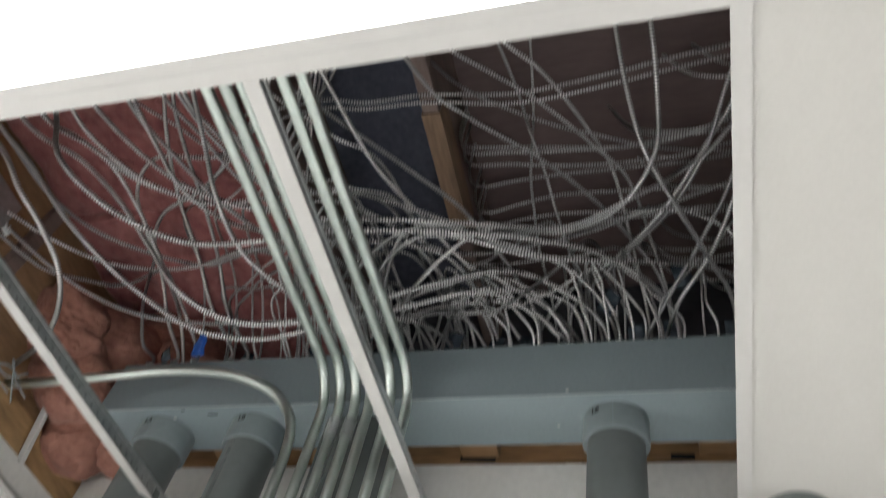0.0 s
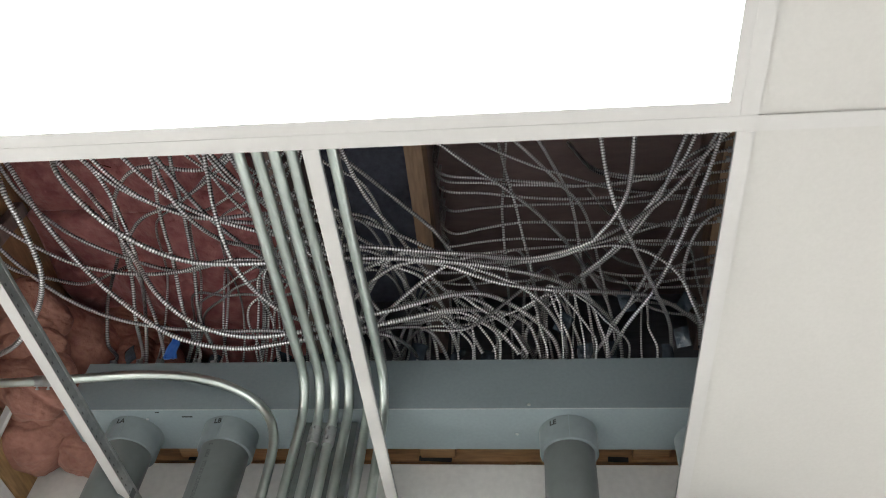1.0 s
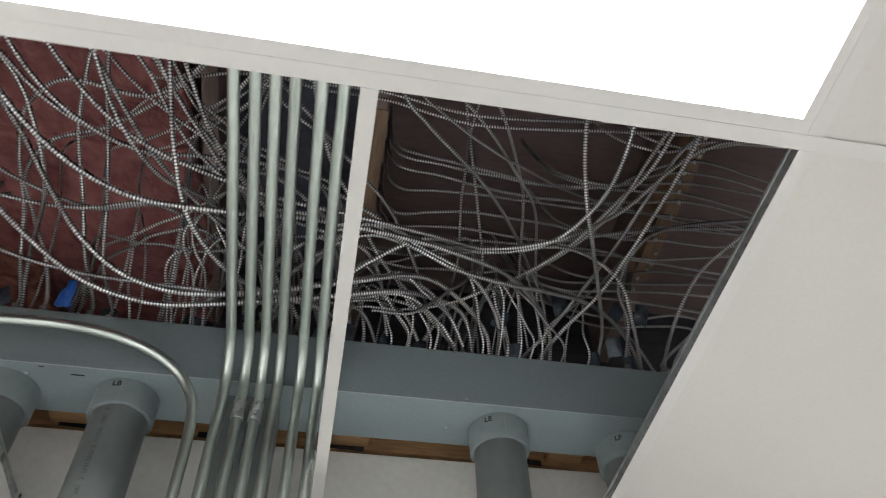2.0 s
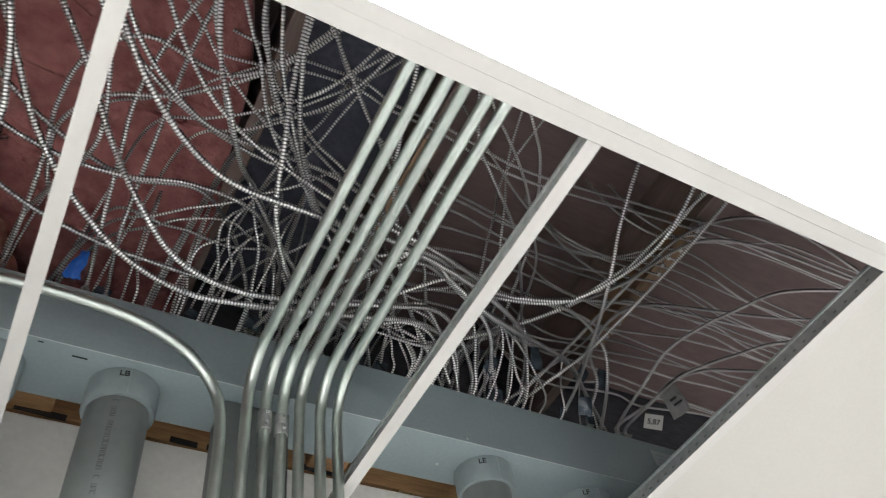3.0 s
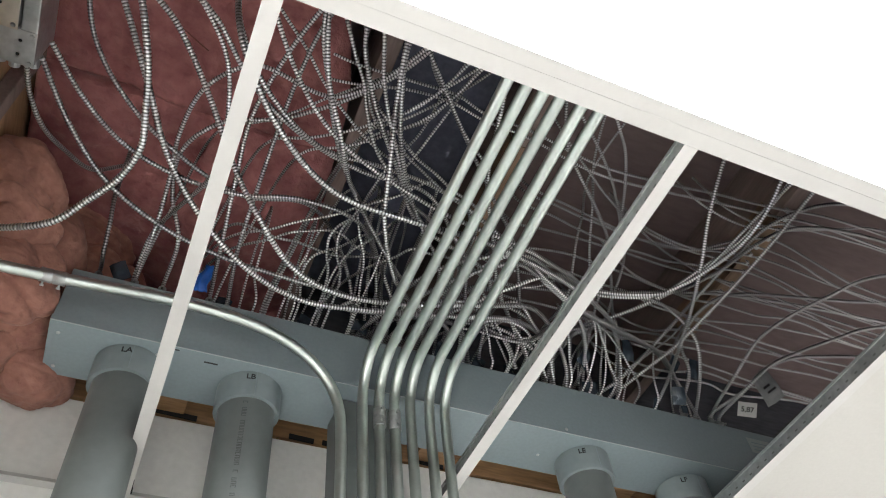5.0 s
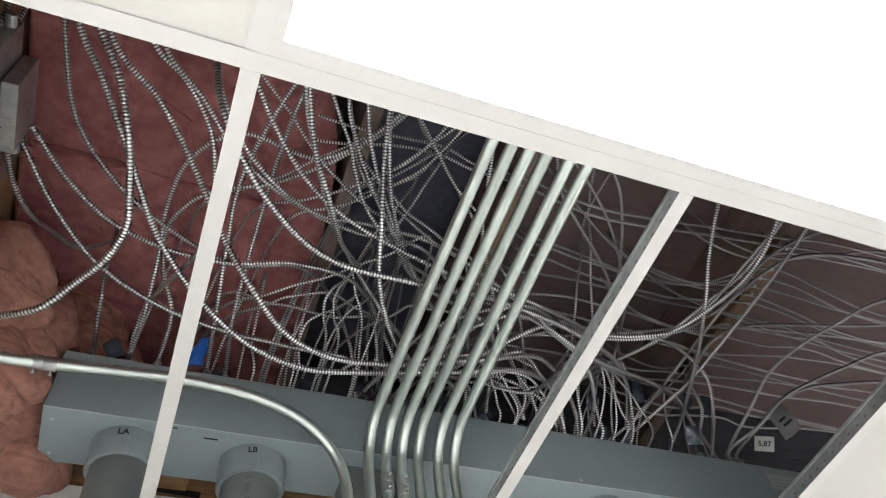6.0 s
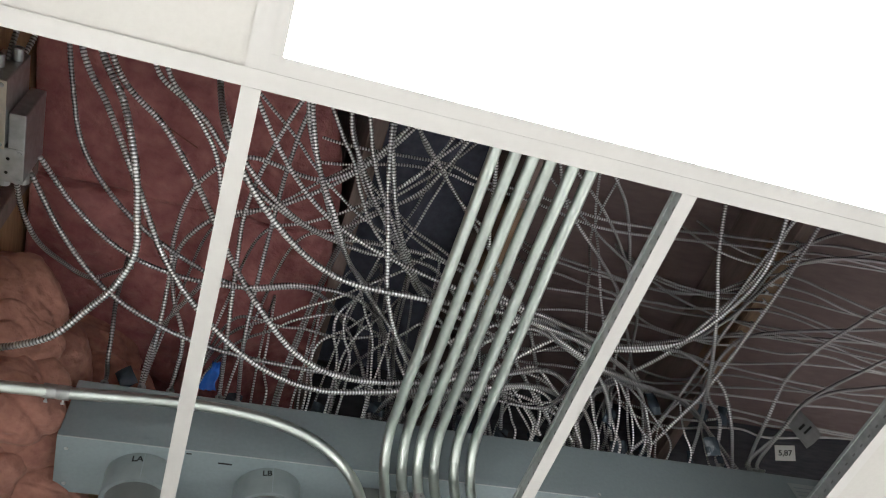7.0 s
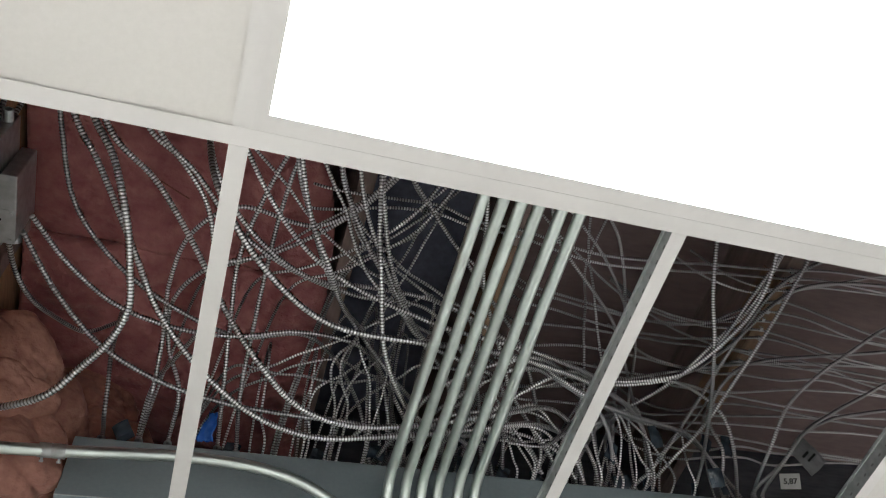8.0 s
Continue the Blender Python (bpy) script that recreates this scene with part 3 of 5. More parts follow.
mc_cable([(-0.56, -0.2, 3.2), (-0.52, 0.1, 3.06), (-0.468, 0.274, 2.985), (-0.421, 0.347, 2.935), (-0.37, 0.448, 2.955), (-0.303, 0.556, 3.04), (-0.22, 0.7, 3.1), (-0.1, 0.86, 3.04), (-0.08, 0.9, 2.955)], connector=True)
mc_cable([(0.44, -0.2, 3.3), (0.45, 0.1, 3.2), (0.469, 0.332, 3.08), (0.49, 0.425, 3.025), (0.54, 0.549, 3.01), (0.603, 0.702, 3.015), (0.64, 0.8, 3.02), (0.65, 0.89, 2.955)], connector=True)
mc_cable([(-0.1, 0.91, 2.945), (-0.096, 0.875, 2.985), (-0.07, 0.77, 2.965), (-0.01, 0.656, 2.94), (0.162, 0.556, 2.995), (0.302, 0.622, 3.055), (0.429, 0.549, 3.015), (0.508, 0.431, 3.01), (0.521, 0.272, 2.99), (0.52, 0, 3.1), (0.6, -0.2, 3.3)])
mc_cable([(-0.72, -0.2, 3.15), (-0.64, 0.12, 3.06), (-0.45, 0.36, 2.98), (-0.2, 0.45, 2.95), (0.02, 0.47, 2.93), (0.174, 0.538, 2.987), (0.314, 0.604, 3.047), (0.441, 0.531, 3.007), (0.6, 0.5, 3.1), (0.8, 0.35, 3.2), (1.3, 0.3, 3.22), (1.6, 0.3, 3.22)])
mc_cable([(-0.14, 0.91, 2.945), (-0.136, 0.875, 2.985), (-0.11, 0.77, 2.975), (-0.05, 0.6, 2.95), (0.03, 0.5, 2.95), (0.133, 0.559, 2.97), (0.24, 0.602, 2.96), (0.357, 0.644, 2.98), (0.484, 0.7, 3.03), (0.617, 0.76, 3.065), (0.73, 0.85, 3.05), (0.78, 0.9, 2.955)], connector=True)
mc_cable([(-0.185, 0.91, 2.945), (-0.181, 0.875, 2.985), (-0.155, 0.77, 2.965), (-0.095, 0.63, 2.94), (0.03, 0.53, 2.95), (0.133, 0.571, 2.984), (0.24, 0.614, 2.974), (0.357, 0.656, 2.994), (0.484, 0.712, 3.044), (0.617, 0.772, 3.079), (0.75, 0.86, 3.06), (0.82, 0.9, 2.955)], connector=True)
mc_cable([(-0.97, -0.2, 3.15), (-0.912, 0.277, 3.1), (-0.877, 0.4, 3.08), (-0.794, 0.498, 3.06), (-0.682, 0.579, 3.06), (-0.545, 0.63, 3.06), (-0.4, 0.62, 3.08), (-0.25, 0.8, 3.1), (-0.2, 0.9, 2.955)])
mc_cable([(-0.75, -0.2, 3.15), (-0.774, 0.204, 3.08), (-0.706, 0.259, 3.065), (-0.648, 0.333, 3.05), (-0.619, 0.428, 3.025), (-0.608, 0.533, 3), (-0.7, 0.8, 3.06), (-0.71, 0.9, 2.955)], connector=True)
mc_cable([(-0.73, -0.2, 3.15), (-0.753, 0.194, 3.06), (-0.672, 0.273, 3.044), (-0.587, 0.361, 3.028), (-0.47, 0.433, 3.032), (-0.329, 0.484, 3.056), (-0.171, 0.504, 3.08), (0.05, 0.7, 3.12), (0.3, 0.72, 3.17), (0.79, 0.62, 3.23), (1.6, 0.5, 3.2)])
mc_cable([(-0.65, -0.2, 3.15), (-0.661, 0.185, 3.04), (-0.619, 0.287, 3.024), (-0.54, 0.369, 3.008), (-0.431, 0.438, 3.02), (-0.297, 0.462, 3.06), (-0.145, 0.496, 3.1), (0, 0.53, 3.06), (0.15, 0.6, 3.03), (0.3, 0.68, 3.02), (0.38, 0.8, 3.01), (0.4, 0.92, 2.955)], connector=True)
mc_cable([(-0.932, 0.388, 3), (-0.869, 0.483, 3.01), (-0.784, 0.564, 3.02), (-0.675, 0.607, 3.03), (-0.552, 0.616, 3.04), (-0.428, 0.591, 3.05), (-0.293, 0.613, 3.06), (-0.2, 0.75, 3.1), (-0.15, 0.9, 2.955)], connector=True)
mc_cable([(-0.939, 0.413, 2.98), (-0.877, 0.515, 2.963), (-0.793, 0.607, 2.947), (-0.681, 0.662, 2.93), (-0.552, 0.699, 2.93), (-0.414, 0.711, 2.93), (-0.267, 0.721, 2.93), (-0.28, 0.75, 2.93), (-0.1, 0.74, 2.95), (0.05, 0.82, 3.03), (0.1, 0.9, 2.955)], connector=True)
mc_cable([(-0.96, 0.423, 2.97), (-0.951, 0.495, 2.985), (-0.928, 0.561, 3), (-0.894, 0.635, 3.05), (-0.847, 0.699, 3.1), (-0.8, 0.72, 3.17), (-0.76, 0.74, 3.24)])
mc_cable([(-0.79, 0.69, 3.19), (-0.789, 0.736, 3.08), (-0.782, 0.769, 3.027), (-0.778, 0.811, 2.987), (-0.777, 0.865, 2.96)], connector=True)
mc_cable([(-0.15, -0.2, 3.25), (-0.26, 0.2, 3.19), (-0.42, 0.38, 3.14), (-0.592, 0.363, 3.12), (-0.67, 0.435, 3.112), (-0.697, 0.549, 3.104), (-0.693, 0.659, 3.072), (-0.694, 0.754, 3.016), (-0.704, 0.848, 2.96)], connector=True)
mc_cable([(-0.1, -0.2, 3.25), (-0.3, 0.28, 3.17), (-0.5, 0.45, 3.12), (-0.625, 0.499, 3.1), (-0.684, 0.583, 3.09), (-0.68, 0.691, 3.08), (-0.643, 0.757, 3.02), (-0.647, 0.835, 2.96)], connector=True)
mc_cable([(-0.3, -0.2, 3.2), (-0.45, 0.1, 3.16), (-0.512, 0.232, 3.14), (-0.549, 0.35, 3.124), (-0.572, 0.478, 3.108), (-0.566, 0.605, 3.072), (-0.557, 0.724, 3.016), (-0.547, 0.846, 2.96)], connector=True)
mc_cable([(-0.25, -0.2, 3.2), (-0.43, 0.1, 3.16), (-0.489, 0.231, 3.14), (-0.508, 0.356, 3.124), (-0.514, 0.491, 3.108), (-0.518, 0.622, 3.072), (-0.52, 0.744, 3.016), (-0.507, 0.87, 2.96)], connector=True)
mc_cable([(-0.5, -0.2, 3.1), (-0.508, 0.175, 3.02), (-0.46, 0.301, 3.01), (-0.392, 0.432, 3), (-0.289, 0.562, 3), (-0.156, 0.693, 3), (-0.1, 0.75, 3.08), (-0.02, 0.9, 2.955)], connector=True)
mc_cable([(-0.4, -0.2, 3.2), (-0.419, 0.209, 3.08), (-0.379, 0.294, 3.065), (-0.324, 0.374, 3.05), (-0.252, 0.463, 3.05), (-0.175, 0.56, 3.05), (-0.05, 0.6, 3.07), (0.06, 0.85, 3.04), (0.07, 0.92, 2.955)], connector=True)
mc_cable([(-0.3, -0.2, 3.2), (-0.343, 0.192, 3.04), (-0.321, 0.279, 3.03), (-0.289, 0.368, 3.02), (-0.237, 0.461, 3.02), (-0.163, 0.55, 3.02), (0.05, 0.66, 3.05), (0.12, 0.87, 3.03), (0.13, 0.92, 2.955)], connector=True)
mc_cable([(-0.4, -0.2, 3.2), (-0.255, 0.254, 3.2), (-0.175, 0.337, 3.187), (-0.088, 0.42, 3.17), (0.004, 0.507, 3.15), (0.1, 0.6, 3.12), (0.22, 0.85, 3.05), (0.22, 0.93, 2.955)], connector=True)
mc_cable([(1.6, 0.1, 3.2), (1.5, 0.2, 3.16), (1.032, 0.375, 3.12), (0.964, 0.454, 3.112), (0.902, 0.538, 3.104), (0.837, 0.622, 3.072), (0.8, 0.709, 3.016), (0.817, 0.803, 2.96)], connector=True)
mc_cable([(1.6, 0.3, 3.2), (1.5, 0.38, 3.15), (1.128, 0.517, 3.1), (1.055, 0.571, 3.088), (0.985, 0.627, 3.076), (0.907, 0.679, 3.048), (0.853, 0.741, 3.004), (0.842, 0.814, 2.96)], connector=True)
mc_cable([(1.6, 0.55, 3.2), (1.5, 0.57, 3.13), (1.198, 0.606, 3.1), (1.095, 0.629, 3.092), (0.999, 0.657, 3.084), (0.912, 0.7, 3.056), (0.855, 0.758, 3.008), (0.81, 0.82, 2.96)], connector=True)
mc_cable([(0.3, 0.92, 2.955), (0.3, 0.85, 3.06), (0.438, 0.737, 3.12), (0.536, 0.635, 3.13), (0.607, 0.516, 3.14), (0.653, 0.39, 3.17), (0.699, 0.268, 3.2), (0.75, 0, 3.2), (0.8, -0.2, 3.2)], connector=True)
mc_cable([(0.45, 0.93, 2.955), (0.455, 0.89, 2.99), (0.496, 0.808, 3), (0.577, 0.712, 3.075), (0.652, 0.609, 3.15), (0.697, 0.481, 3.185), (0.757, 0.362, 3.22), (0.9, 0.25, 3.225), (1.6, 0.3, 3.2)], connector=True)
mc_cable([(-0.16, 0.91, 2.945), (-0.16, 0.86, 3), (-0.12, 0.79, 3.02), (-0.051, 0.749, 3.03), (0.031, 0.733, 3.042), (0.114, 0.725, 3.054), (0.193, 0.737, 3.04), (0.255, 0.775, 3), (0.299, 0.834, 2.96)], connector=True)
mc_cable([(-0.2, 0.92, 2.945), (-0.195, 0.88, 3), (-0.15, 0.83, 3.035), (-0.055, 0.803, 3.04), (0.019, 0.793, 3.044), (0.093, 0.79, 3.048), (0.166, 0.788, 3.032), (0.232, 0.795, 2.996), (0.278, 0.835, 2.96)], connector=True)
mc_cable([(-0.165, 0.92, 2.945), (-0.16, 0.88, 3), (-0.115, 0.83, 3.035), (-0.056, 0.819, 3.04), (0.016, 0.806, 3.04), (0.087, 0.793, 3.04), (0.152, 0.79, 3), (0.191, 0.83, 2.96)], connector=True)
mc_cable([(0.75, -0.2, 3.3), (0.677, 0.395, 3.18), (0.606, 0.511, 3.15), (0.522, 0.628, 3.12), (0.412, 0.741, 3.11), (0.281, 0.837, 3.1), (0.2, 0.9, 2.98)], connector=True)
mc_cable([(0.85, -0.2, 3.3), (0.723, 0.375, 3.14), (0.691, 0.482, 3.11), (0.654, 0.594, 3.08), (0.603, 0.7, 3.04), (0.531, 0.795, 3), (0.5, 0.9, 2.955)], connector=True)
mc_cable([(1.6, 0.35, 3.2), (1.2, 0.5, 3.22), (0.802, 0.587, 3.2), (0.734, 0.611, 3.18), (0.697, 0.678, 3.16), (0.682, 0.741, 3.116), (0.706, 0.777, 3.048), (0.715, 0.817, 2.98)], connector=True)
mc_cable([(-0.21, 0.91, 2.945), (-0.206, 0.875, 2.985), (-0.18, 0.77, 2.973), (-0.12, 0.6, 2.948), (0.04, 0.5, 2.95), (0.17, 0.565, 2.995), (0.3, 0.622, 3.06), (0.416, 0.633, 3.1), (0.504, 0.624, 3.11), (0.59, 0.642, 3.1), (0.652, 0.667, 3.05), (0.689, 0.731, 3), (0.78, 0.93, 2.955)], connector=True)
mc_cable([(-0.25, -0.2, 3.2), (-0.12, 0.2, 3.1), (-0.06, 0.426, 3.08), (0.008, 0.547, 3.067), (0.083, 0.678, 3.053), (0.186, 0.79, 3.04), (0.3, 0.9, 2.955)], connector=True)
mc_cable([(-0.554, 0.334, 3.305), (-0.434, 0.327, 3.215), (-0.344, 0.322, 3.2), (-0.258, 0.317, 3.2), (-0.169, 0.314, 3.2), (-0.095, 0.333, 3.2), (0.038, 0.352, 3.237), (0.24, 0.37, 3.222), (0.446, 0.355, 3.224), (0.545, 0.342, 3.224), (0.639, 0.333, 3.224), (0.759, 0.324, 3.233), (0.868, 0.304, 3.23), (0.966, 0.295, 3.224), (1.216, 0.29, 3.22), (1.75, 0.288, 3.24)], r=0.0036, sides=6, group="cables clipped under the joists", label="thin metal-armoured cable clipped under the joists")
mc_cable([(-0.561, 0.413, 3.305), (-0.445, 0.383, 3.215), (-0.358, 0.361, 3.2), (-0.276, 0.34, 3.2), (-0.175, 0.334, 3.2), (-0.096, 0.348, 3.2), (0.038, 0.37, 3.237), (0.24, 0.393, 3.222), (0.45, 0.378, 3.224), (0.542, 0.366, 3.224), (0.636, 0.356, 3.224), (0.758, 0.349, 3.233), (0.853, 0.334, 3.231), (0.892, 0.33, 3.227), (1.142, 0.328, 3.22), (1.75, 0.327, 3.24)], r=0.0036, sides=6, group="cables clipped under the joists", label="thin metal-armoured cable clipped under the joists")
mc_cable([(0.611, 0.404, 3.42), (0.671, 0.396, 3.28), (0.781, 0.384, 3.235), (0.879, 0.348, 3.229), (0.96, 0.312, 3.224), (1.027, 0.287, 3.224), (1.277, 0.274, 3.22), (1.75, 0.267, 3.24)], r=0.0036, sides=6, group="cables clipped under the joists", label="thin metal-armoured cable clipped under the joists")
mc_cable([(0.547, 0.419, 3.42), (0.607, 0.411, 3.28), (0.717, 0.399, 3.23), (0.795, 0.364, 3.236), (0.88, 0.351, 3.228), (0.946, 0.344, 3.224), (1.064, 0.337, 3.224), (1.314, 0.334, 3.22), (1.75, 0.331, 3.24)], r=0.0036, sides=6, group="cables clipped under the joists", label="thin metal-armoured cable clipped under the joists")
mc_cable([(0.074, 0.491, 3.44), (0.078, 0.491, 3.3), (0.098, 0.491, 3.243), (0.124, 0.491, 3.228), (0.22, 0.503, 3.228), (0.338, 0.519, 3.228), (0.446, 0.53, 3.224), (0.529, 0.528, 3.224), (0.619, 0.506, 3.224), (0.67, 0.471, 3.227), (0.723, 0.438, 3.231), (0.793, 0.417, 3.236), (0.854, 0.418, 3.231), (0.93, 0.429, 3.224), (1.037, 0.448, 3.224), (1.113, 0.46, 3.224), (1.363, 0.466, 3.22), (1.75, 0.47, 3.24)], r=0.0036, sides=6, group="cables clipped under the joists", label="thin metal-armoured cable clipped under the joists")
mc_cable([(0.074, 0.508, 3.44), (0.078, 0.508, 3.3), (0.098, 0.508, 3.243), (0.124, 0.508, 3.228), (0.193, 0.513, 3.228), (0.262, 0.522, 3.228), (0.345, 0.527, 3.228), (0.429, 0.534, 3.228), (0.526, 0.523, 3.224), (0.606, 0.513, 3.224), (0.677, 0.482, 3.227), (0.719, 0.462, 3.23), (0.778, 0.451, 3.235), (0.837, 0.448, 3.232), (0.908, 0.451, 3.226), (1.015, 0.472, 3.224), (1.101, 0.485, 3.224), (1.351, 0.491, 3.22), (1.75, 0.495, 3.24)], r=0.0036, sides=6, group="cables clipped under the joists", label="thin metal-armoured cable clipped under the joists")
mc_cable([(0.416, 0.528, 3.42), (0.476, 0.52, 3.28), (0.586, 0.508, 3.224), (0.684, 0.494, 3.228), (0.779, 0.482, 3.235), (0.855, 0.477, 3.231), (0.944, 0.478, 3.224), (1.042, 0.483, 3.224), (1.1, 0.483, 3.224), (1.35, 0.483, 3.22), (1.75, 0.483, 3.24)], r=0.0036, sides=6, group="cables clipped under the joists", label="thin metal-armoured cable clipped under the joists")
mc_cable([(0.421, 0.538, 3.42), (0.481, 0.53, 3.28), (0.591, 0.518, 3.224), (0.679, 0.515, 3.227), (0.788, 0.511, 3.236), (0.814, 0.512, 3.234), (0.879, 0.517, 3.229), (0.958, 0.527, 3.224), (1.067, 0.546, 3.224), (1.317, 0.556, 3.22), (1.75, 0.561, 3.24)], r=0.0036, sides=6, group="cables clipped under the joists", label="thin metal-armoured cable clipped under the joists")
mc_cable([(0.074, 0.539, 3.44), (0.078, 0.539, 3.3), (0.098, 0.539, 3.243), (0.124, 0.539, 3.228), (0.194, 0.544, 3.228), (0.264, 0.556, 3.228), (0.348, 0.567, 3.228), (0.432, 0.572, 3.228), (0.515, 0.57, 3.228), (0.551, 0.569, 3.224), (0.646, 0.553, 3.225), (0.715, 0.546, 3.23), (0.793, 0.535, 3.236), (0.834, 0.531, 3.232), (0.907, 0.534, 3.226), (0.991, 0.548, 3.224), (1.054, 0.557, 3.224), (1.304, 0.562, 3.22), (1.75, 0.564, 3.24)], r=0.0036, sides=6, group="cables clipped under the joists", label="thin metal-armoured cable clipped under the joists")
mc_cable([(0.074, 0.597, 3.44), (0.078, 0.597, 3.3), (0.098, 0.597, 3.243), (0.123, 0.597, 3.228), (0.194, 0.59, 3.228), (0.307, 0.585, 3.228), (0.406, 0.586, 3.228), (0.456, 0.583, 3.224), (0.541, 0.585, 3.224), (0.626, 0.581, 3.224), (0.689, 0.579, 3.228), (0.784, 0.581, 3.235), (0.82, 0.581, 3.234), (0.915, 0.576, 3.226), (1.035, 0.586, 3.224), (1.285, 0.591, 3.22), (1.75, 0.594, 3.24)], r=0.0036, sides=6, group="cables clipped under the joists", label="thin metal-armoured cable clipped under the joists")
mc_cable([(0.074, 0.67, 3.44), (0.078, 0.67, 3.3), (0.098, 0.67, 3.243), (0.123, 0.67, 3.228), (0.196, 0.655, 3.228), (0.289, 0.64, 3.228), (0.411, 0.644, 3.228), (0.511, 0.649, 3.228), (0.542, 0.652, 3.224), (0.614, 0.656, 3.224), (0.704, 0.653, 3.229), (0.759, 0.619, 3.233), (0.797, 0.617, 3.236), (0.88, 0.609, 3.228), (0.987, 0.602, 3.224), (1.061, 0.595, 3.224), (1.2, 0.623, 3.224), (1.45, 0.637, 3.22), (1.75, 0.645, 3.24)], r=0.0036, sides=6, group="cables clipped under the joists", label="thin metal-armoured cable clipped under the joists")
mc_cable([(0.472, 0.679, 3.42), (0.532, 0.671, 3.28), (0.642, 0.659, 3.225), (0.712, 0.666, 3.23), (0.794, 0.66, 3.236), (0.863, 0.656, 3.23), (0.932, 0.651, 3.224), (1.009, 0.635, 3.224), (1.086, 0.632, 3.224), (1.196, 0.646, 3.224), (1.446, 0.653, 3.22), (1.75, 0.657, 3.24)], r=0.0036, sides=6, group="cables clipped under the joists", label="thin metal-armoured cable clipped under the joists")
mc_cable([(0.074, 0.711, 3.44), (0.078, 0.711, 3.3), (0.098, 0.711, 3.243), (0.093, 0.711, 3.228), (0.196, 0.698, 3.228), (0.284, 0.692, 3.228), (0.357, 0.696, 3.228), (0.43, 0.701, 3.228), (0.532, 0.702, 3.228), (0.611, 0.719, 3.224), (0.706, 0.722, 3.229), (0.802, 0.724, 3.235), (0.88, 0.702, 3.228), (0.978, 0.677, 3.224), (1.07, 0.667, 3.224), (1.204, 0.657, 3.224), (1.454, 0.652, 3.22), (1.75, 0.649, 3.24)], r=0.0036, sides=6, group="cables clipped under the joists", label="thin metal-armoured cable clipped under the joists")
mc_cable([(0.074, 0.738, 3.44), (0.078, 0.738, 3.3), (0.098, 0.738, 3.243), (0.152, 0.738, 3.228), (0.271, 0.729, 3.228), (0.359, 0.723, 3.228), (0.505, 0.718, 3.228), (0.591, 0.71, 3.228), (0.678, 0.714, 3.228), (0.728, 0.728, 3.231), (0.808, 0.734, 3.235), (0.899, 0.734, 3.227), (1.017, 0.738, 3.224), (1.117, 0.739, 3.224), (1.224, 0.745, 3.224), (1.342, 0.734, 3.224), (1.592, 0.728, 3.22), (1.75, 0.725, 3.24)], r=0.0036, sides=6, group="cables clipped under the joists", label="thin metal-armoured cable clipped under the joists")
mc_cable([(0.486, 0.823, 3.42), (0.546, 0.815, 3.28), (0.656, 0.803, 3.226), (0.739, 0.781, 3.232), (0.814, 0.762, 3.234), (0.91, 0.753, 3.226), (1.008, 0.756, 3.224), (1.133, 0.763, 3.224), (1.383, 0.766, 3.22), (1.75, 0.769, 3.24)], r=0.0036, sides=6, group="cables clipped under the joists", label="thin metal-armoured cable clipped under the joists")
mc_cable([(0.406, 0.845, 3.42), (0.466, 0.837, 3.28), (0.576, 0.825, 3.224), (0.681, 0.815, 3.228), (0.811, 0.808, 3.234), (0.926, 0.783, 3.224), (1.037, 0.77, 3.224), (1.115, 0.766, 3.224), (1.365, 0.764, 3.22), (1.75, 0.763, 3.24)], r=0.0036, sides=6, group="cables clipped under the joists", label="thin metal-armoured cable clipped under the joists")
mc_cable([(0.419, 0.873, 3.42), (0.479, 0.865, 3.28), (0.589, 0.853, 3.224), (0.716, 0.844, 3.23), (0.843, 0.831, 3.232), (0.968, 0.819, 3.224), (1.087, 0.817, 3.224), (1.264, 0.802, 3.224), (1.404, 0.8, 3.224), (1.654, 0.799, 3.22), (1.75, 0.798, 3.24)], r=0.0036, sides=6, group="cables clipped under the joists", label="thin metal-armoured cable clipped under the joists")
mc_cable([(0.462, 0.886, 3.42), (0.522, 0.878, 3.28), (0.632, 0.866, 3.224), (0.752, 0.874, 3.233), (0.867, 0.876, 3.23), (0.985, 0.88, 3.224), (1.07, 0.888, 3.224), (1.198, 0.893, 3.224), (1.448, 0.895, 3.22), (1.75, 0.897, 3.24)], r=0.0036, sides=6, group="cables clipped under the joists", label="thin metal-armoured cable clipped under the joists")
mc_cable([(0.475, 0.946, 3.42), (0.535, 0.938, 3.28), (0.645, 0.926, 3.225), (0.81, 0.944, 3.235), (0.919, 0.902, 3.225), (1.044, 0.911, 3.224), (1.164, 0.904, 3.224), (1.414, 0.901, 3.22), (1.75, 0.898, 3.24)], r=0.0036, sides=6, group="cables clipped under the joists", label="thin metal-armoured cable clipped under the joists")
mc_cable([(0.581, 1.001, 3.42), (0.641, 0.993, 3.28), (0.751, 0.981, 3.233), (0.856, 0.96, 3.231), (0.961, 0.941, 3.224), (1.052, 0.958, 3.224), (1.261, 0.923, 3.224), (1.385, 0.913, 3.224), (1.635, 0.908, 3.22), (1.75, 0.905, 3.24)], r=0.0036, sides=6, group="cables clipped under the joists", label="thin metal-armoured cable clipped under the joists")
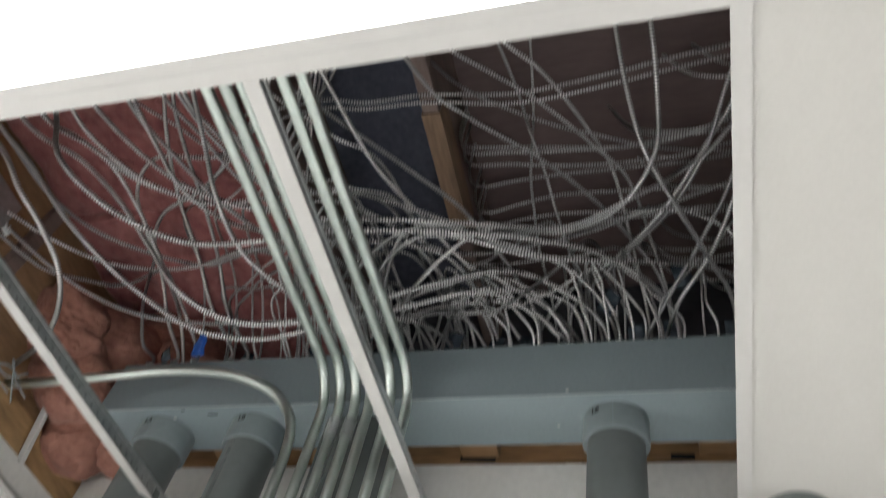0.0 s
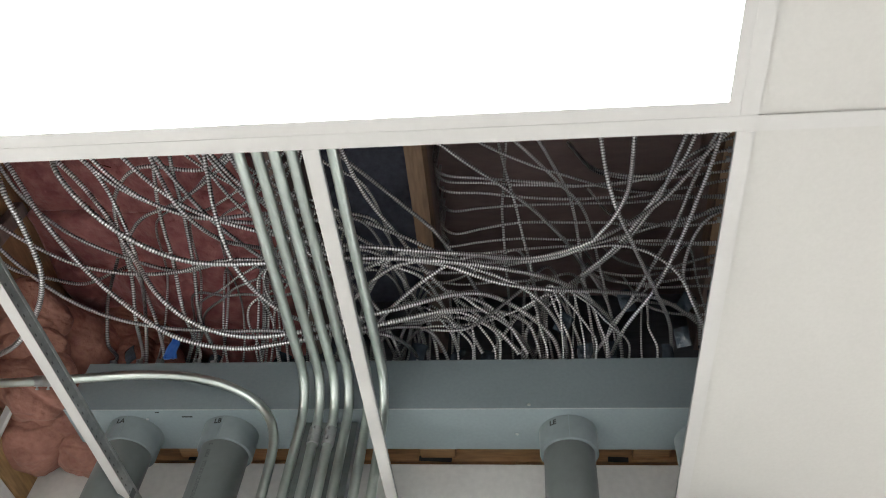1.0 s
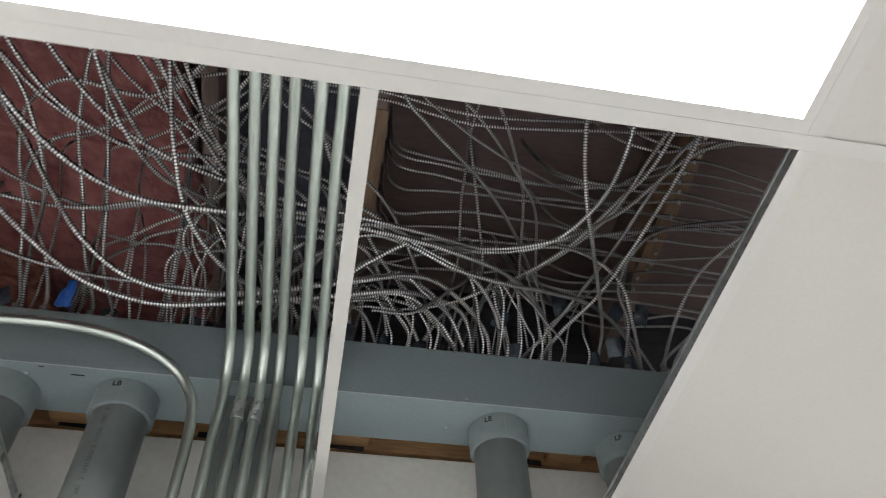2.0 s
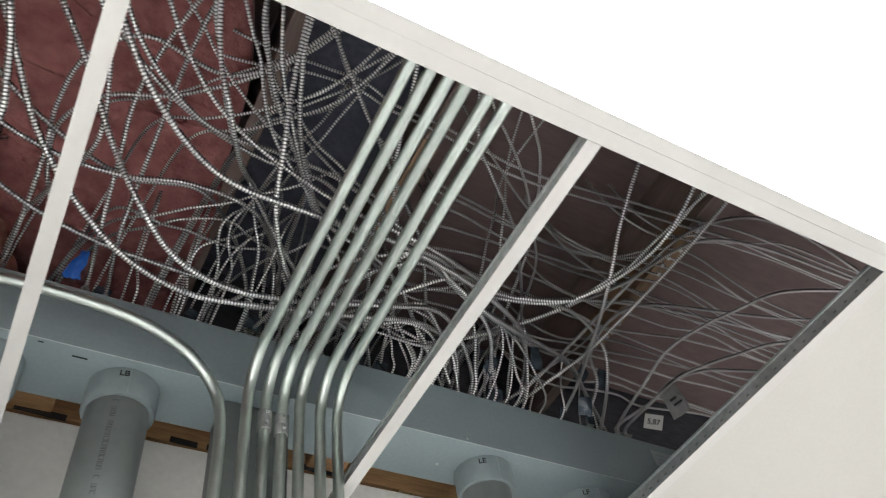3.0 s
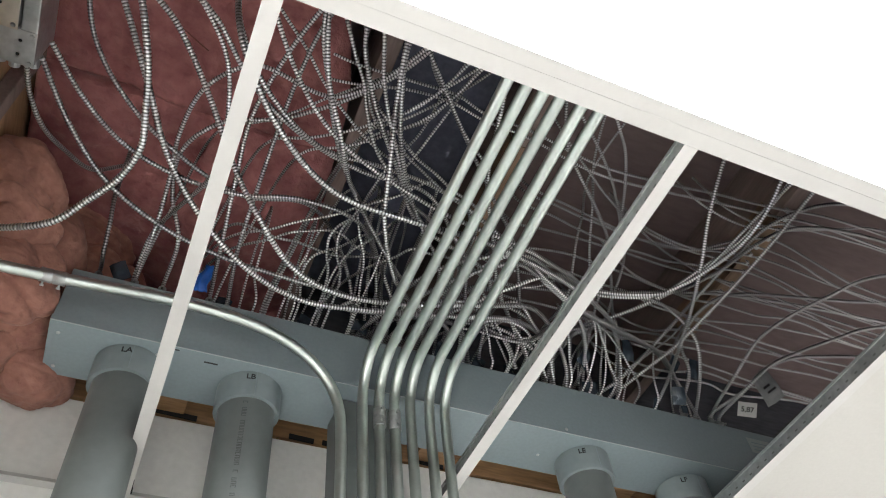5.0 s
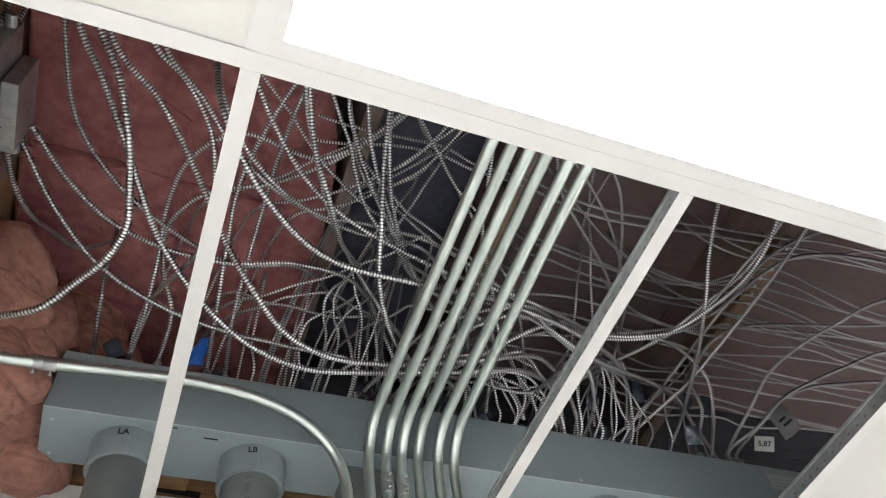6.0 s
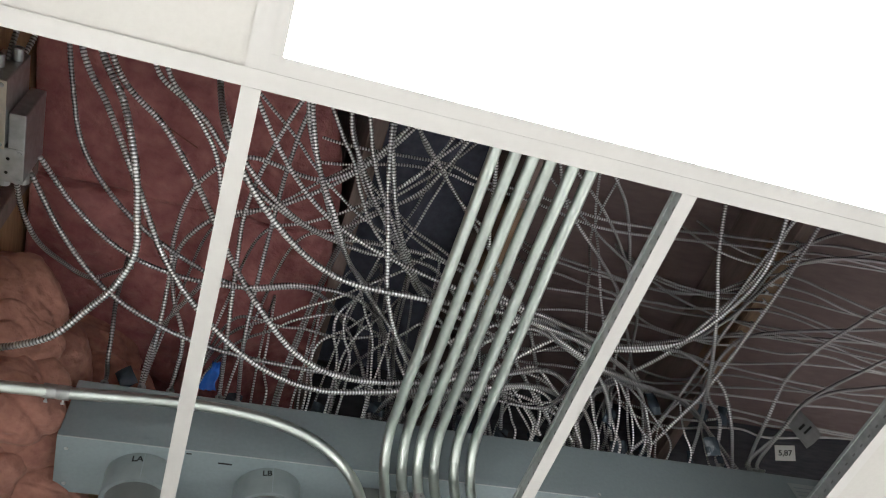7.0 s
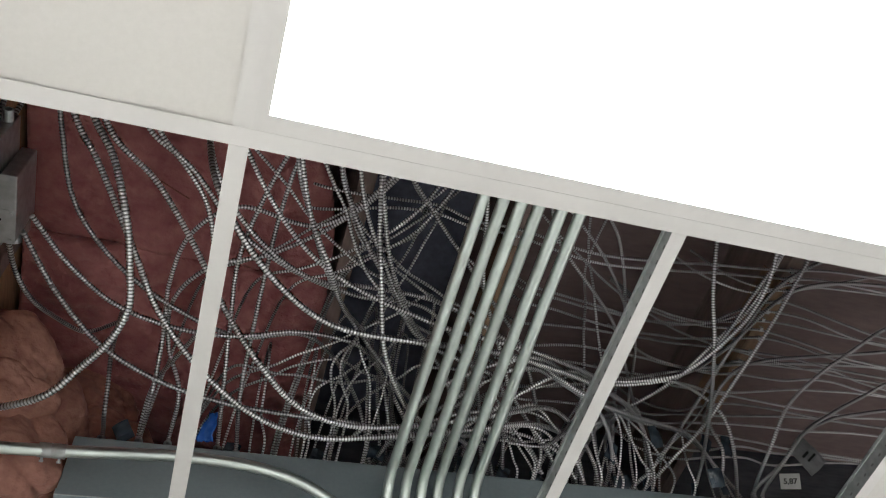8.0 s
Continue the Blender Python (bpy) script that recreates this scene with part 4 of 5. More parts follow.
mc_cable([(-0.68, -0.2, 3.153), (-0.589, -0.032, 3.133), (-0.499, 0.137, 3.093), (-0.45, 0.21, 3.06), (-0.423, 0.25, 3.05), (-0.396, 0.286, 3.04), (-0.374, 0.331, 3.03), (-0.348, 0.376, 3.02), (-0.321, 0.409, 3.01), (-0.298, 0.426, 3), (-0.23, 0.476, 2.985), (-0.139, 0.544, 3.036)], r=0.004, sides=6)
mc_cable([(-0.508, -0.2, 3.105), (-0.464, -0.044, 3.085), (-0.419, 0.112, 3.045), (-0.389, 0.196, 3.02), (-0.371, 0.246, 3.014), (-0.346, 0.297, 3.009), (-0.321, 0.338, 3.003), (-0.287, 0.391, 2.997), (-0.259, 0.434, 2.991), (-0.192, 0.514, 2.986), (-0.163, 0.547, 2.98), (-0.104, 0.614, 2.983), (-0.057, 0.794, 3.003), (-0.021, 0.936, 2.982), (-0.021, 0.941, 2.95)], r=0.0042, sides=6)
mc_cable([(-0.574, -0.2, 3.205), (-0.449, -0.014, 3.185), (-0.324, 0.173, 3.145), (-0.261, 0.236, 3.12), (-0.218, 0.279, 3.113), (-0.159, 0.34, 3.107), (-0.13, 0.363, 3.1), (-0.061, 0.418, 3.098), (-0.013, 0.708, 3.118), (0.023, 0.94, 3.039), (0.023, 0.945, 2.95)], r=0.0036, sides=6)
mc_cable([(-0.41, 0.957, 2.95), (-0.41, 0.952, 3.062), (-0.376, 0.72, 3.164), (-0.33, 0.43, 3.144), (-0.273, 0.362, 3.14), (-0.237, 0.319, 3.147), (-0.211, 0.285, 3.153), (-0.184, 0.253, 3.16), (-0.127, 0.185, 3.19), (-0.002, -0.008, 3.23), (0.123, -0.2, 3.25)], r=0.0036, sides=6)
mc_cable([(-0.421, 0.941, 2.95), (-0.421, 0.936, 3.061), (-0.385, 0.718, 3.162), (-0.337, 0.444, 3.142), (-0.273, 0.382, 3.14), (-0.225, 0.336, 3.15), (-0.196, 0.309, 3.16), (-0.132, 0.25, 3.197), (-0.007, 0.025, 3.237), (0.118, -0.2, 3.257)], r=0.0034, sides=6)
mc_cable([(-0.415, 0.943, 2.95), (-0.415, 0.938, 3.059), (-0.379, 0.722, 3.158), (-0.331, 0.453, 3.138), (-0.261, 0.4, 3.14), (-0.22, 0.369, 3.15), (-0.199, 0.334, 3.16), (-0.154, 0.259, 3.196), (-0.044, 0.029, 3.236), (0.066, -0.2, 3.256)], r=0.0036, sides=6)
mc_cable([(-0.891, -0.2, 3.236), (-0.766, -0.002, 3.216), (-0.641, 0.197, 3.176), (-0.571, 0.253, 3.15), (-0.509, 0.303, 3.14), (-0.463, 0.348, 3.13), (-0.419, 0.383, 3.12), (-0.353, 0.426, 3.11), (-0.304, 0.449, 3.1), (-0.224, 0.487, 3.099), (-0.176, 0.739, 3.119), (-0.14, 0.941, 3.04), (-0.14, 0.946, 2.95)], r=0.0034, sides=6)
mc_cable([(-0.706, 0.931, 2.95), (-0.706, 0.926, 3.071), (-0.67, 0.76, 3.181), (-0.622, 0.551, 3.161), (-0.55, 0.497, 3.15), (-0.49, 0.452, 3.153), (-0.443, 0.406, 3.157), (-0.38, 0.35, 3.16), (-0.313, 0.29, 3.178), (-0.188, 0.045, 3.218), (-0.063, -0.2, 3.238)], r=0.0032, sides=6)
mc_cable([(-0.605, 0.943, 2.95), (-0.605, 0.938, 3.062), (-0.569, 0.759, 3.165), (-0.521, 0.535, 3.145), (-0.445, 0.487, 3.13), (-0.373, 0.442, 3.13), (-0.314, 0.392, 3.13), (-0.245, 0.334, 3.145), (-0.12, 0.067, 3.185), (0.005, -0.2, 3.205)], r=0.0034, sides=6)
mc_cable([(-0.53, 0.947, 2.95), (-0.53, 0.942, 3.062), (-0.494, 0.763, 3.165), (-0.446, 0.537, 3.145), (-0.373, 0.484, 3.13), (-0.322, 0.447, 3.13), (-0.283, 0.411, 3.13), (-0.217, 0.35, 3.145), (-0.092, 0.075, 3.185), (0.033, -0.2, 3.205)], r=0.0034, sides=6)
mc_cable([(-0.289, 0.953, 2.95), (-0.289, 0.948, 3.032), (-0.273, 0.752, 3.105), (-0.251, 0.506, 3.085), (-0.224, 0.426, 3.1), (-0.206, 0.373, 3.12), (-0.187, 0.321, 3.14), (-0.158, 0.241, 3.186), (-0.094, 0.02, 3.226), (-0.03, -0.2, 3.246)], r=0.0032, sides=6)
mc_cable([(-0.335, 0.928, 2.95), (-0.335, 0.923, 3.018), (-0.312, 0.718, 3.077), (-0.282, 0.461, 3.057), (-0.244, 0.403, 3.1), (-0.231, 0.383, 3.12), (-0.221, 0.361, 3.14), (-0.192, 0.298, 3.212), (-0.1, 0.049, 3.252), (-0.009, -0.2, 3.272)], r=0.003, sides=6)
mc_cable([(-0.601, -0.2, 3.186), (-0.476, 0.073, 3.166), (-0.351, 0.347, 3.126), (-0.277, 0.398, 3.1), (-0.229, 0.431, 3.093), (-0.171, 0.454, 3.087), (-0.125, 0.475, 3.08), (-0.044, 0.512, 3.083), (0.004, 0.745, 3.103), (0.04, 0.931, 3.032), (0.04, 0.936, 2.95)], r=0.0036, sides=6)
mc_cable([(-0.583, -0.2, 3.188), (-0.458, 0.098, 3.168), (-0.333, 0.395, 3.128), (-0.253, 0.434, 3.1), (-0.193, 0.463, 3.09), (-0.149, 0.481, 3.08), (-0.067, 0.514, 3.076), (-0.019, 0.742, 3.096), (0.017, 0.923, 3.028), (0.017, 0.928, 2.95)], r=0.0036, sides=6)
mc_cable([(-0.621, 0.949, 2.95), (-0.621, 0.944, 3.024), (-0.585, 0.858, 3.088), (-0.537, 0.747, 3.068), (-0.464, 0.695, 3.06), (-0.412, 0.658, 3.065), (-0.347, 0.621, 3.07), (-0.296, 0.58, 3.075), (-0.234, 0.535, 3.08), (-0.161, 0.482, 3.101), (-0.113, 0.741, 3.121), (-0.077, 0.948, 3.04), (-0.077, 0.953, 2.95)], r=0.0034, sides=6)
mc_cable([(-0.611, 0.959, 2.95), (-0.611, 0.954, 3.02), (-0.575, 0.876, 3.08), (-0.527, 0.773, 3.06), (-0.459, 0.714, 3.05), (-0.429, 0.688, 3.052), (-0.396, 0.672, 3.054), (-0.35, 0.655, 3.056), (-0.319, 0.655, 3.058), (-0.281, 0.676, 3.06), (-0.202, 0.719, 3.079), (-0.154, 0.833, 3.099), (-0.118, 0.921, 3.03), (-0.118, 0.926, 2.95)], r=0.0034, sides=6)
mc_cable([(-0.623, 0.948, 2.95), (-0.623, 0.943, 3.022), (-0.587, 0.841, 3.085), (-0.539, 0.711, 3.065), (-0.449, 0.706, 3.05), (-0.4, 0.703, 3.05), (-0.335, 0.711, 3.05), (-0.298, 0.708, 3.05), (-0.208, 0.701, 3.065), (-0.16, 0.843, 3.085), (-0.124, 0.954, 3.022), (-0.124, 0.959, 2.95)], r=0.0034, sides=6)
mc_cable([(-0.365, 0.86, 2.944), (-0.365, 0.791, 2.96), (-0.379, 0.728, 2.978), (-0.371, 0.692, 2.995), (-0.344, 0.677, 3.012), (-0.318, 0.673, 3.03), (-0.245, 0.662, 3.096), (-0.197, 0.818, 3.116), (-0.161, 0.942, 3.038), (-0.161, 0.947, 2.95)], r=0.003, sides=6)
mc_cable([(-0.323, 0.86, 2.944), (-0.323, 0.725, 2.99), (-0.341, 0.677, 3.005), (-0.346, 0.644, 3.02), (-0.335, 0.621, 3.035), (-0.317, 0.611, 3.05), (-0.253, 0.576, 3.118), (-0.205, 0.771, 3.138), (-0.169, 0.926, 3.049), (-0.169, 0.931, 2.95)], r=0.0034, sides=6)
mc_cable([(-0.297, 0.86, 2.944), (-0.297, 0.718, 2.99), (-0.32, 0.672, 3.005), (-0.328, 0.639, 3.02), (-0.323, 0.618, 3.035), (-0.311, 0.603, 3.05), (-0.267, 0.548, 3.12), (-0.232, 0.756, 3.14), (-0.205, 0.921, 3.05), (-0.205, 0.926, 2.95)], r=0.0034, sides=6)
mc_cable([(-0.316, 0.86, 2.944), (-0.316, 0.779, 2.96), (-0.317, 0.733, 2.982), (-0.307, 0.701, 3.005), (-0.285, 0.666, 3.028), (-0.252, 0.644, 3.05), (-0.187, 0.6, 3.109), (-0.139, 0.789, 3.129), (-0.103, 0.938, 3.045), (-0.103, 0.943, 2.95)], r=0.0029, sides=6)
mc_cable([(-0.382, 0.927, 2.95), (-0.382, 0.922, 3.042), (-0.357, 0.765, 3.125), (-0.323, 0.567, 3.105), (-0.281, 0.635, 3.05), (-0.257, 0.674, 3.027), (-0.244, 0.734, 3.003), (-0.24, 0.763, 2.98), (-0.24, 0.86, 2.944)], r=0.003, sides=6)
mc_cable([(-0.152, 0.932, 2.95), (-0.152, 0.927, 3.075), (-0.167, 0.772, 3.19), (-0.186, 0.577, 3.176), (-0.21, 0.608, 3.08), (-0.221, 0.622, 3.043), (-0.225, 0.699, 3.007), (-0.236, 0.752, 2.97), (-0.236, 0.86, 2.944)], r=0.0027, sides=6)
mc_cable([(-0.31, 0.926, 2.95), (-0.31, 0.921, 3.018), (-0.278, 0.839, 3.075), (-0.236, 0.732, 3.055), (-0.183, 0.659, 3.04), (-0.165, 0.634, 3.04), (-0.148, 0.625, 3.04), (-0.13, 0.628, 3.04), (-0.041, 0.643, 3.055), (0.007, 0.803, 3.075), (0.043, 0.928, 3.018), (0.043, 0.933, 2.95)], r=0.0036, sides=6)
mc_cable([(-0.107, 0.941, 2.95), (-0.107, 0.936, 3.048), (-0.117, 0.77, 3.135), (-0.131, 0.56, 3.115), (-0.148, 0.625, 3.04), (-0.158, 0.663, 3.005), (-0.156, 0.698, 2.97), (-0.156, 0.86, 2.944)], r=0.003, sides=6)
mc_cable([(-0.373, 0.86, 2.944), (-0.373, 0.801, 2.96), (-0.374, 0.78, 3), (-0.372, 0.74, 3.04), (-0.369, 0.676, 3.119), (-0.367, 0.821, 3.139), (-0.365, 0.935, 3.05), (-0.365, 0.94, 2.95)], r=0.003, sides=6)
mc_cable([(-0.455, 0.86, 2.944), (-0.455, 0.813, 2.96), (-0.468, 0.791, 3.005), (-0.469, 0.749, 3.05), (-0.47, 0.688, 3.131), (-0.471, 0.835, 3.151), (-0.471, 0.949, 3.055), (-0.471, 0.954, 2.95)], r=0.0029, sides=6)
mc_cable([(-0.026, 0.955, 2.965), (-0.011, 0.92, 3.05), (0.011, 0.814, 3.08), (0.04, 0.698, 3.06), (0.113, 0.778, 3.036), (0.131, 0.798, 3.012), (0.16, 0.824, 2.989), (0.169, 0.832, 2.965), (0.169, 0.872, 2.944)], r=0.003, sides=6)
mc_cable([(0.037, 0.955, 2.965), (0.044, 0.92, 3.03), (0.054, 0.833, 3.05), (0.068, 0.736, 3.03), (0.102, 0.747, 3.008), (0.13, 0.771, 2.987), (0.165, 0.808, 2.965), (0.165, 0.86, 2.944)], r=0.0032, sides=6)
mc_cable([(0.001, 0.955, 2.965), (0.012, 0.92, 3.03), (0.029, 0.835, 3.05), (0.052, 0.74, 3.03), (0.109, 0.799, 3.008), (0.121, 0.821, 2.987), (0.129, 0.831, 2.965), (0.129, 0.871, 2.944)], r=0.0029, sides=6)
mc_cable([(0.1, 0.955, 2.965), (0.103, 0.92, 3.05), (0.109, 0.823, 3.07), (0.116, 0.715, 3.05), (0.134, 0.73, 3.025), (0.159, 0.759, 3), (0.17, 0.769, 2.975), (0.17, 0.86, 2.944)], r=0.003, sides=6)
mc_cable([(0.113, 0.955, 2.965), (0.118, 0.92, 3.03), (0.126, 0.839, 3.05), (0.136, 0.747, 3.03), (0.162, 0.752, 3.008), (0.191, 0.776, 2.987), (0.22, 0.821, 2.965), (0.22, 0.861, 2.944)], r=0.0032, sides=6)
mc_cable([(-0.113, 0.943, 2.95), (-0.113, 0.938, 3.003), (-0.077, 0.874, 3.046), (-0.029, 0.79, 3.026), (0.051, 0.751, 3), (0.11, 0.722, 2.992), (0.159, 0.722, 2.985), (0.197, 0.746, 2.978), (0.231, 0.784, 2.97), (0.231, 0.86, 2.944)], r=0.0037, sides=6)
mc_cable([(-0.054, 0.942, 2.95), (-0.054, 0.937, 3.017), (-0.018, 0.857, 3.074), (0.03, 0.752, 3.054), (0.097, 0.695, 3.02), (0.122, 0.674, 3.013), (0.158, 0.691, 3.007), (0.183, 0.712, 3), (0.25, 0.769, 2.996), (0.298, 0.867, 3.016), (0.334, 0.942, 2.988), (0.334, 0.947, 2.95)], r=0.0046, sides=6)
mc_cable([(0.28, 0.955, 2.965), (0.285, 0.92, 3.05), (0.291, 0.829, 3.1), (0.3, 0.727, 3.08), (0.322, 0.763, 3.042), (0.331, 0.791, 3.003), (0.346, 0.826, 2.965), (0.346, 0.866, 2.944)], r=0.0037, sides=6)
mc_cable([(0.342, 0.955, 2.965), (0.345, 0.92, 3.05), (0.35, 0.837, 3.1), (0.356, 0.743, 3.08), (0.371, 0.771, 3.042), (0.398, 0.816, 3.003), (0.406, 0.828, 2.965), (0.406, 0.868, 2.944)], r=0.0035, sides=6)
mc_cable([(0.332, 0.955, 2.965), (0.337, 0.92, 3.05), (0.344, 0.812, 3.07), (0.354, 0.695, 3.05), (0.378, 0.729, 3.022), (0.381, 0.759, 2.993), (0.384, 0.808, 2.965), (0.384, 0.86, 2.944)], r=0.0029, sides=6)
mc_cable([(0.31, 0.955, 2.965), (0.321, 0.92, 3.05), (0.336, 0.812, 3.07), (0.357, 0.694, 3.05), (0.409, 0.742, 3.022), (0.446, 0.784, 2.993), (0.461, 0.795, 2.965), (0.461, 0.86, 2.944)], r=0.0032, sides=6)
mc_cable([(0.408, 0.955, 2.965), (0.413, 0.92, 3.05), (0.42, 0.813, 3.1), (0.429, 0.696, 3.08), (0.452, 0.732, 3.042), (0.469, 0.769, 3.003), (0.487, 0.816, 2.965), (0.487, 0.86, 2.944)], r=0.0029, sides=6)
mc_cable([(0.393, 0.955, 2.965), (0.396, 0.92, 3.05), (0.401, 0.826, 3.1), (0.407, 0.721, 3.08), (0.423, 0.759, 3.022), (0.435, 0.813, 2.965), (0.435, 0.86, 2.944)], r=0.0026, sides=6)
mc_cable([(0.304, 0.955, 2.965), (0.319, 0.92, 3.05), (0.342, 0.82, 3.08), (0.373, 0.71, 3.06), (0.45, 0.739, 3.028), (0.482, 0.759, 2.997), (0.537, 0.805, 2.965), (0.537, 0.86, 2.944)], r=0.0029, sides=6)
mc_cable([(0.495, 0.86, 2.944), (0.495, 0.795, 3), (0.562, 0.745, 3.05), (0.625, 0.712, 3.1), (0.69, 0.678, 3.167), (0.738, 0.827, 3.187), (0.774, 0.943, 3.074), (0.774, 0.948, 2.95)], r=0.0027, sides=6)
mc_cable([(0.584, 0.955, 2.965), (0.585, 0.92, 3.05), (0.586, 0.845, 3.1), (0.587, 0.76, 3.08), (0.59, 0.782, 3.042), (0.588, 0.794, 3.003), (0.605, 0.822, 2.965), (0.605, 0.862, 2.944)], r=0.0029, sides=6)
mc_cable([(-0.147, -0.2, 3.3), (-0.022, 0.022, 3.28), (0.103, 0.244, 3.24), (0.186, 0.313, 3.228), (0.235, 0.352, 3.224), (0.294, 0.408, 3.222), (0.342, 0.464, 3.222), (0.383, 0.516, 3.222), (0.444, 0.6, 3.222), (0.492, 0.788, 3.19), (0.528, 0.936, 3.075), (0.528, 0.941, 2.95)], r=0.0038, sides=6)
mc_cable([(-0.081, -0.2, 3.3), (0.044, -0.002, 3.295), (0.169, 0.197, 3.27), (0.24, 0.276, 3.245), (0.286, 0.325, 3.245), (0.338, 0.411, 3.245), (0.375, 0.489, 3.245), (0.414, 0.584, 3.245), (0.445, 0.777, 3.19), (0.469, 0.93, 3.075), (0.469, 0.935, 2.95)], r=0.0042, sides=6)
mc_cable([(-0.16, -0.2, 3.195), (-0.035, 0.055, 3.175), (0.09, 0.31, 3.135), (0.133, 0.351, 3.13), (0.17, 0.381, 3.122), (0.21, 0.413, 3.118), (0.255, 0.452, 3.118), (0.289, 0.484, 3.116), (0.325, 0.53, 3.128), (0.39, 0.62, 3.135), (0.44, 0.7, 3.13), (0.501, 0.798, 3.09), (0.52, 0.9, 2.96)], connector=True, r=0.0042, sides=6)
mc_cable([(0.028, 0.275, 3.305), (0.13, 0.338, 3.215), (0.207, 0.385, 3.2), (0.262, 0.419, 3.2), (0.338, 0.458, 3.2), (0.384, 0.476, 3.2), (0.5, 0.525, 3.205), (0.62, 0.562, 3.224), (0.785, 0.59, 3.236), (1, 0.604, 3.224), (1.3, 0.61, 3.22), (1.75, 0.61, 3.24)], r=0.0032, sides=6)
mc_cable([(0.322, -0.2, 3.3), (0.291, 0.12, 3.302), (0.26, 0.441, 3.284), (0.253, 0.499, 3.2), (0.248, 0.541, 3.15), (0.251, 0.589, 3.1), (0.255, 0.651, 3.05), (0.258, 0.821, 3.07), (0.261, 0.955, 3.015), (0.261, 0.96, 2.95)], r=0.0032, sides=6)
mc_cable([(0.097, -0.2, 3.3), (0.166, 0.09, 3.291), (0.235, 0.38, 3.262), (0.257, 0.454, 3.2), (0.281, 0.533, 3.15), (0.296, 0.586, 3.1), (0.314, 0.65, 3.055), (0.328, 0.82, 3.075), (0.339, 0.955, 3.018), (0.339, 0.96, 2.95)], r=0.0034, sides=6)
mc_cable([(-0.029, 0.95, 2.95), (-0.029, 0.945, 3.042), (0.007, 0.85, 3.125), (0.055, 0.729, 3.105), (0.144, 0.731, 3.1), (0.232, 0.733, 3.11), (0.326, 0.739, 3.12), (0.415, 0.745, 3.145), (0.463, 0.86, 3.165), (0.499, 0.949, 3.062), (0.499, 0.954, 2.95)], r=0.0034, sides=6)
mc_cable([(-0.026, 0.933, 2.95), (-0.026, 0.928, 3.048), (0.01, 0.853, 3.135), (0.058, 0.756, 3.115), (0.135, 0.71, 3.1), (0.165, 0.692, 3.1), (0.196, 0.676, 3.1), (0.276, 0.635, 3.115), (0.324, 0.801, 3.135), (0.36, 0.931, 3.048), (0.36, 0.936, 2.95)], r=0.0036, sides=6)
mc_cable([(-0.041, 0.927, 2.95), (-0.041, 0.922, 3.002), (-0.005, 0.871, 3.043), (0.043, 0.803, 3.023), (0.132, 0.795, 3.02), (0.206, 0.788, 3.03), (0.276, 0.766, 3.04), (0.361, 0.739, 3.067), (0.409, 0.847, 3.087), (0.445, 0.93, 3.024), (0.445, 0.935, 2.95)], r=0.0034, sides=6)
mc_cable([(0.073, 0.742, 2.954), (0.157, 0.736, 2.95), (0.219, 0.732, 3), (0.248, 0.73, 3.03), (0.284, 0.722, 3.06), (0.352, 0.707, 3.132), (0.4, 0.842, 3.152), (0.436, 0.947, 3.056), (0.436, 0.952, 2.95)], r=0.004, sides=6)

# ---- clips and tags among the cables ----
def staples():
    for y in (0.324, 0.349, 0.384, 0.399, 0.417, 0.451, 0.477, 0.505, 0.535, 0.581, 0.617, 0.655, 0.70, 0.735, 0.755, 0.79, 0.83):
        x = 0.787 + 0.012 * math.sin(37 * y)
        bm = boxed(x - 0.004, x + 0.004, y - 0.005, y + 0.005, 3.2305, 3.2315)
        box(bm, x - 0.004, x + 0.004, y - 0.005, y - 0.004, 3.2315, 3.2445)
        box(bm, x - 0.004, x + 0.004, y + 0.004, y + 0.005, 3.2315, 3.2445)
        alone("cable_staple", bm, M_GALV, "flat steel cable staple in a joist", "staple", "cable staples")


def tag(x, y, z, w, h, turn, mat, words="", label=""):
    t = thing("cable_tag", label, "tag", (x, y, z), "cable tags")
    bm = bmesh.new()
    box(bm, -w / 2, w / 2, -0.0006, 0.0006, -h / 2, h / 2)
    bmesh.ops.subdivide_edges(bm, edges=[e for e in bm.edges if abs((e.verts[0].co - e.verts[1].co).x) > 0.001], cuts=6)
    bmesh.ops.subdivide_edges(bm, edges=[e for e in bm.edges if abs((e.verts[0].co - e.verts[1].co).z) > 0.001], cuts=5)
    limp = 0.3 if words else 1.0
    for v in bm.verts:
        v.co.y += 0.12 * v.co.x * v.co.x / w * 4 * limp + 0.006 * limp * noise.noise((v.co.x * 45 + x * 31, v.co.z * 45, z * 17)) + 0.10 * limp * abs(v.co.z + 0.3 * v.co.x)
    ob = part("sheet", bm, mat, t)
    ob.matrix_basis = turn
    if words:
        lettering("writing", words, h * 0.5, pose(0, -0.0022, 0, 90, 0, 0), M_INK, ob, "black handwriting")
    elif words is not None:
        bm = boxed(-w * 0.28, w * 0.1, -0.0014, -0.001, h * 0.06, h * 0.14)
        box(bm, -w * 0.22, w * 0.28, -0.0014, -0.001, -h * 0.12, -h * 0.05)
        part("scribble", bm, M_INK, ob, "unreadable black marks")
    return t


staples()
tag(0.925, 0.826, 3.018, 0.050, 0.040, pose(0, 0, 0, 46, 20, -30), M_TAG, "5,87", "white paper tag with handwritten numbers on a cable")
tag(0.918, 0.724, 3.008, 0.056, 0.086, pose(0, 0, 0, 48, -24, -42), M_GREYTAG, "", "grey film tag with dark marks hung on a cable")
rng = random.Random(3)
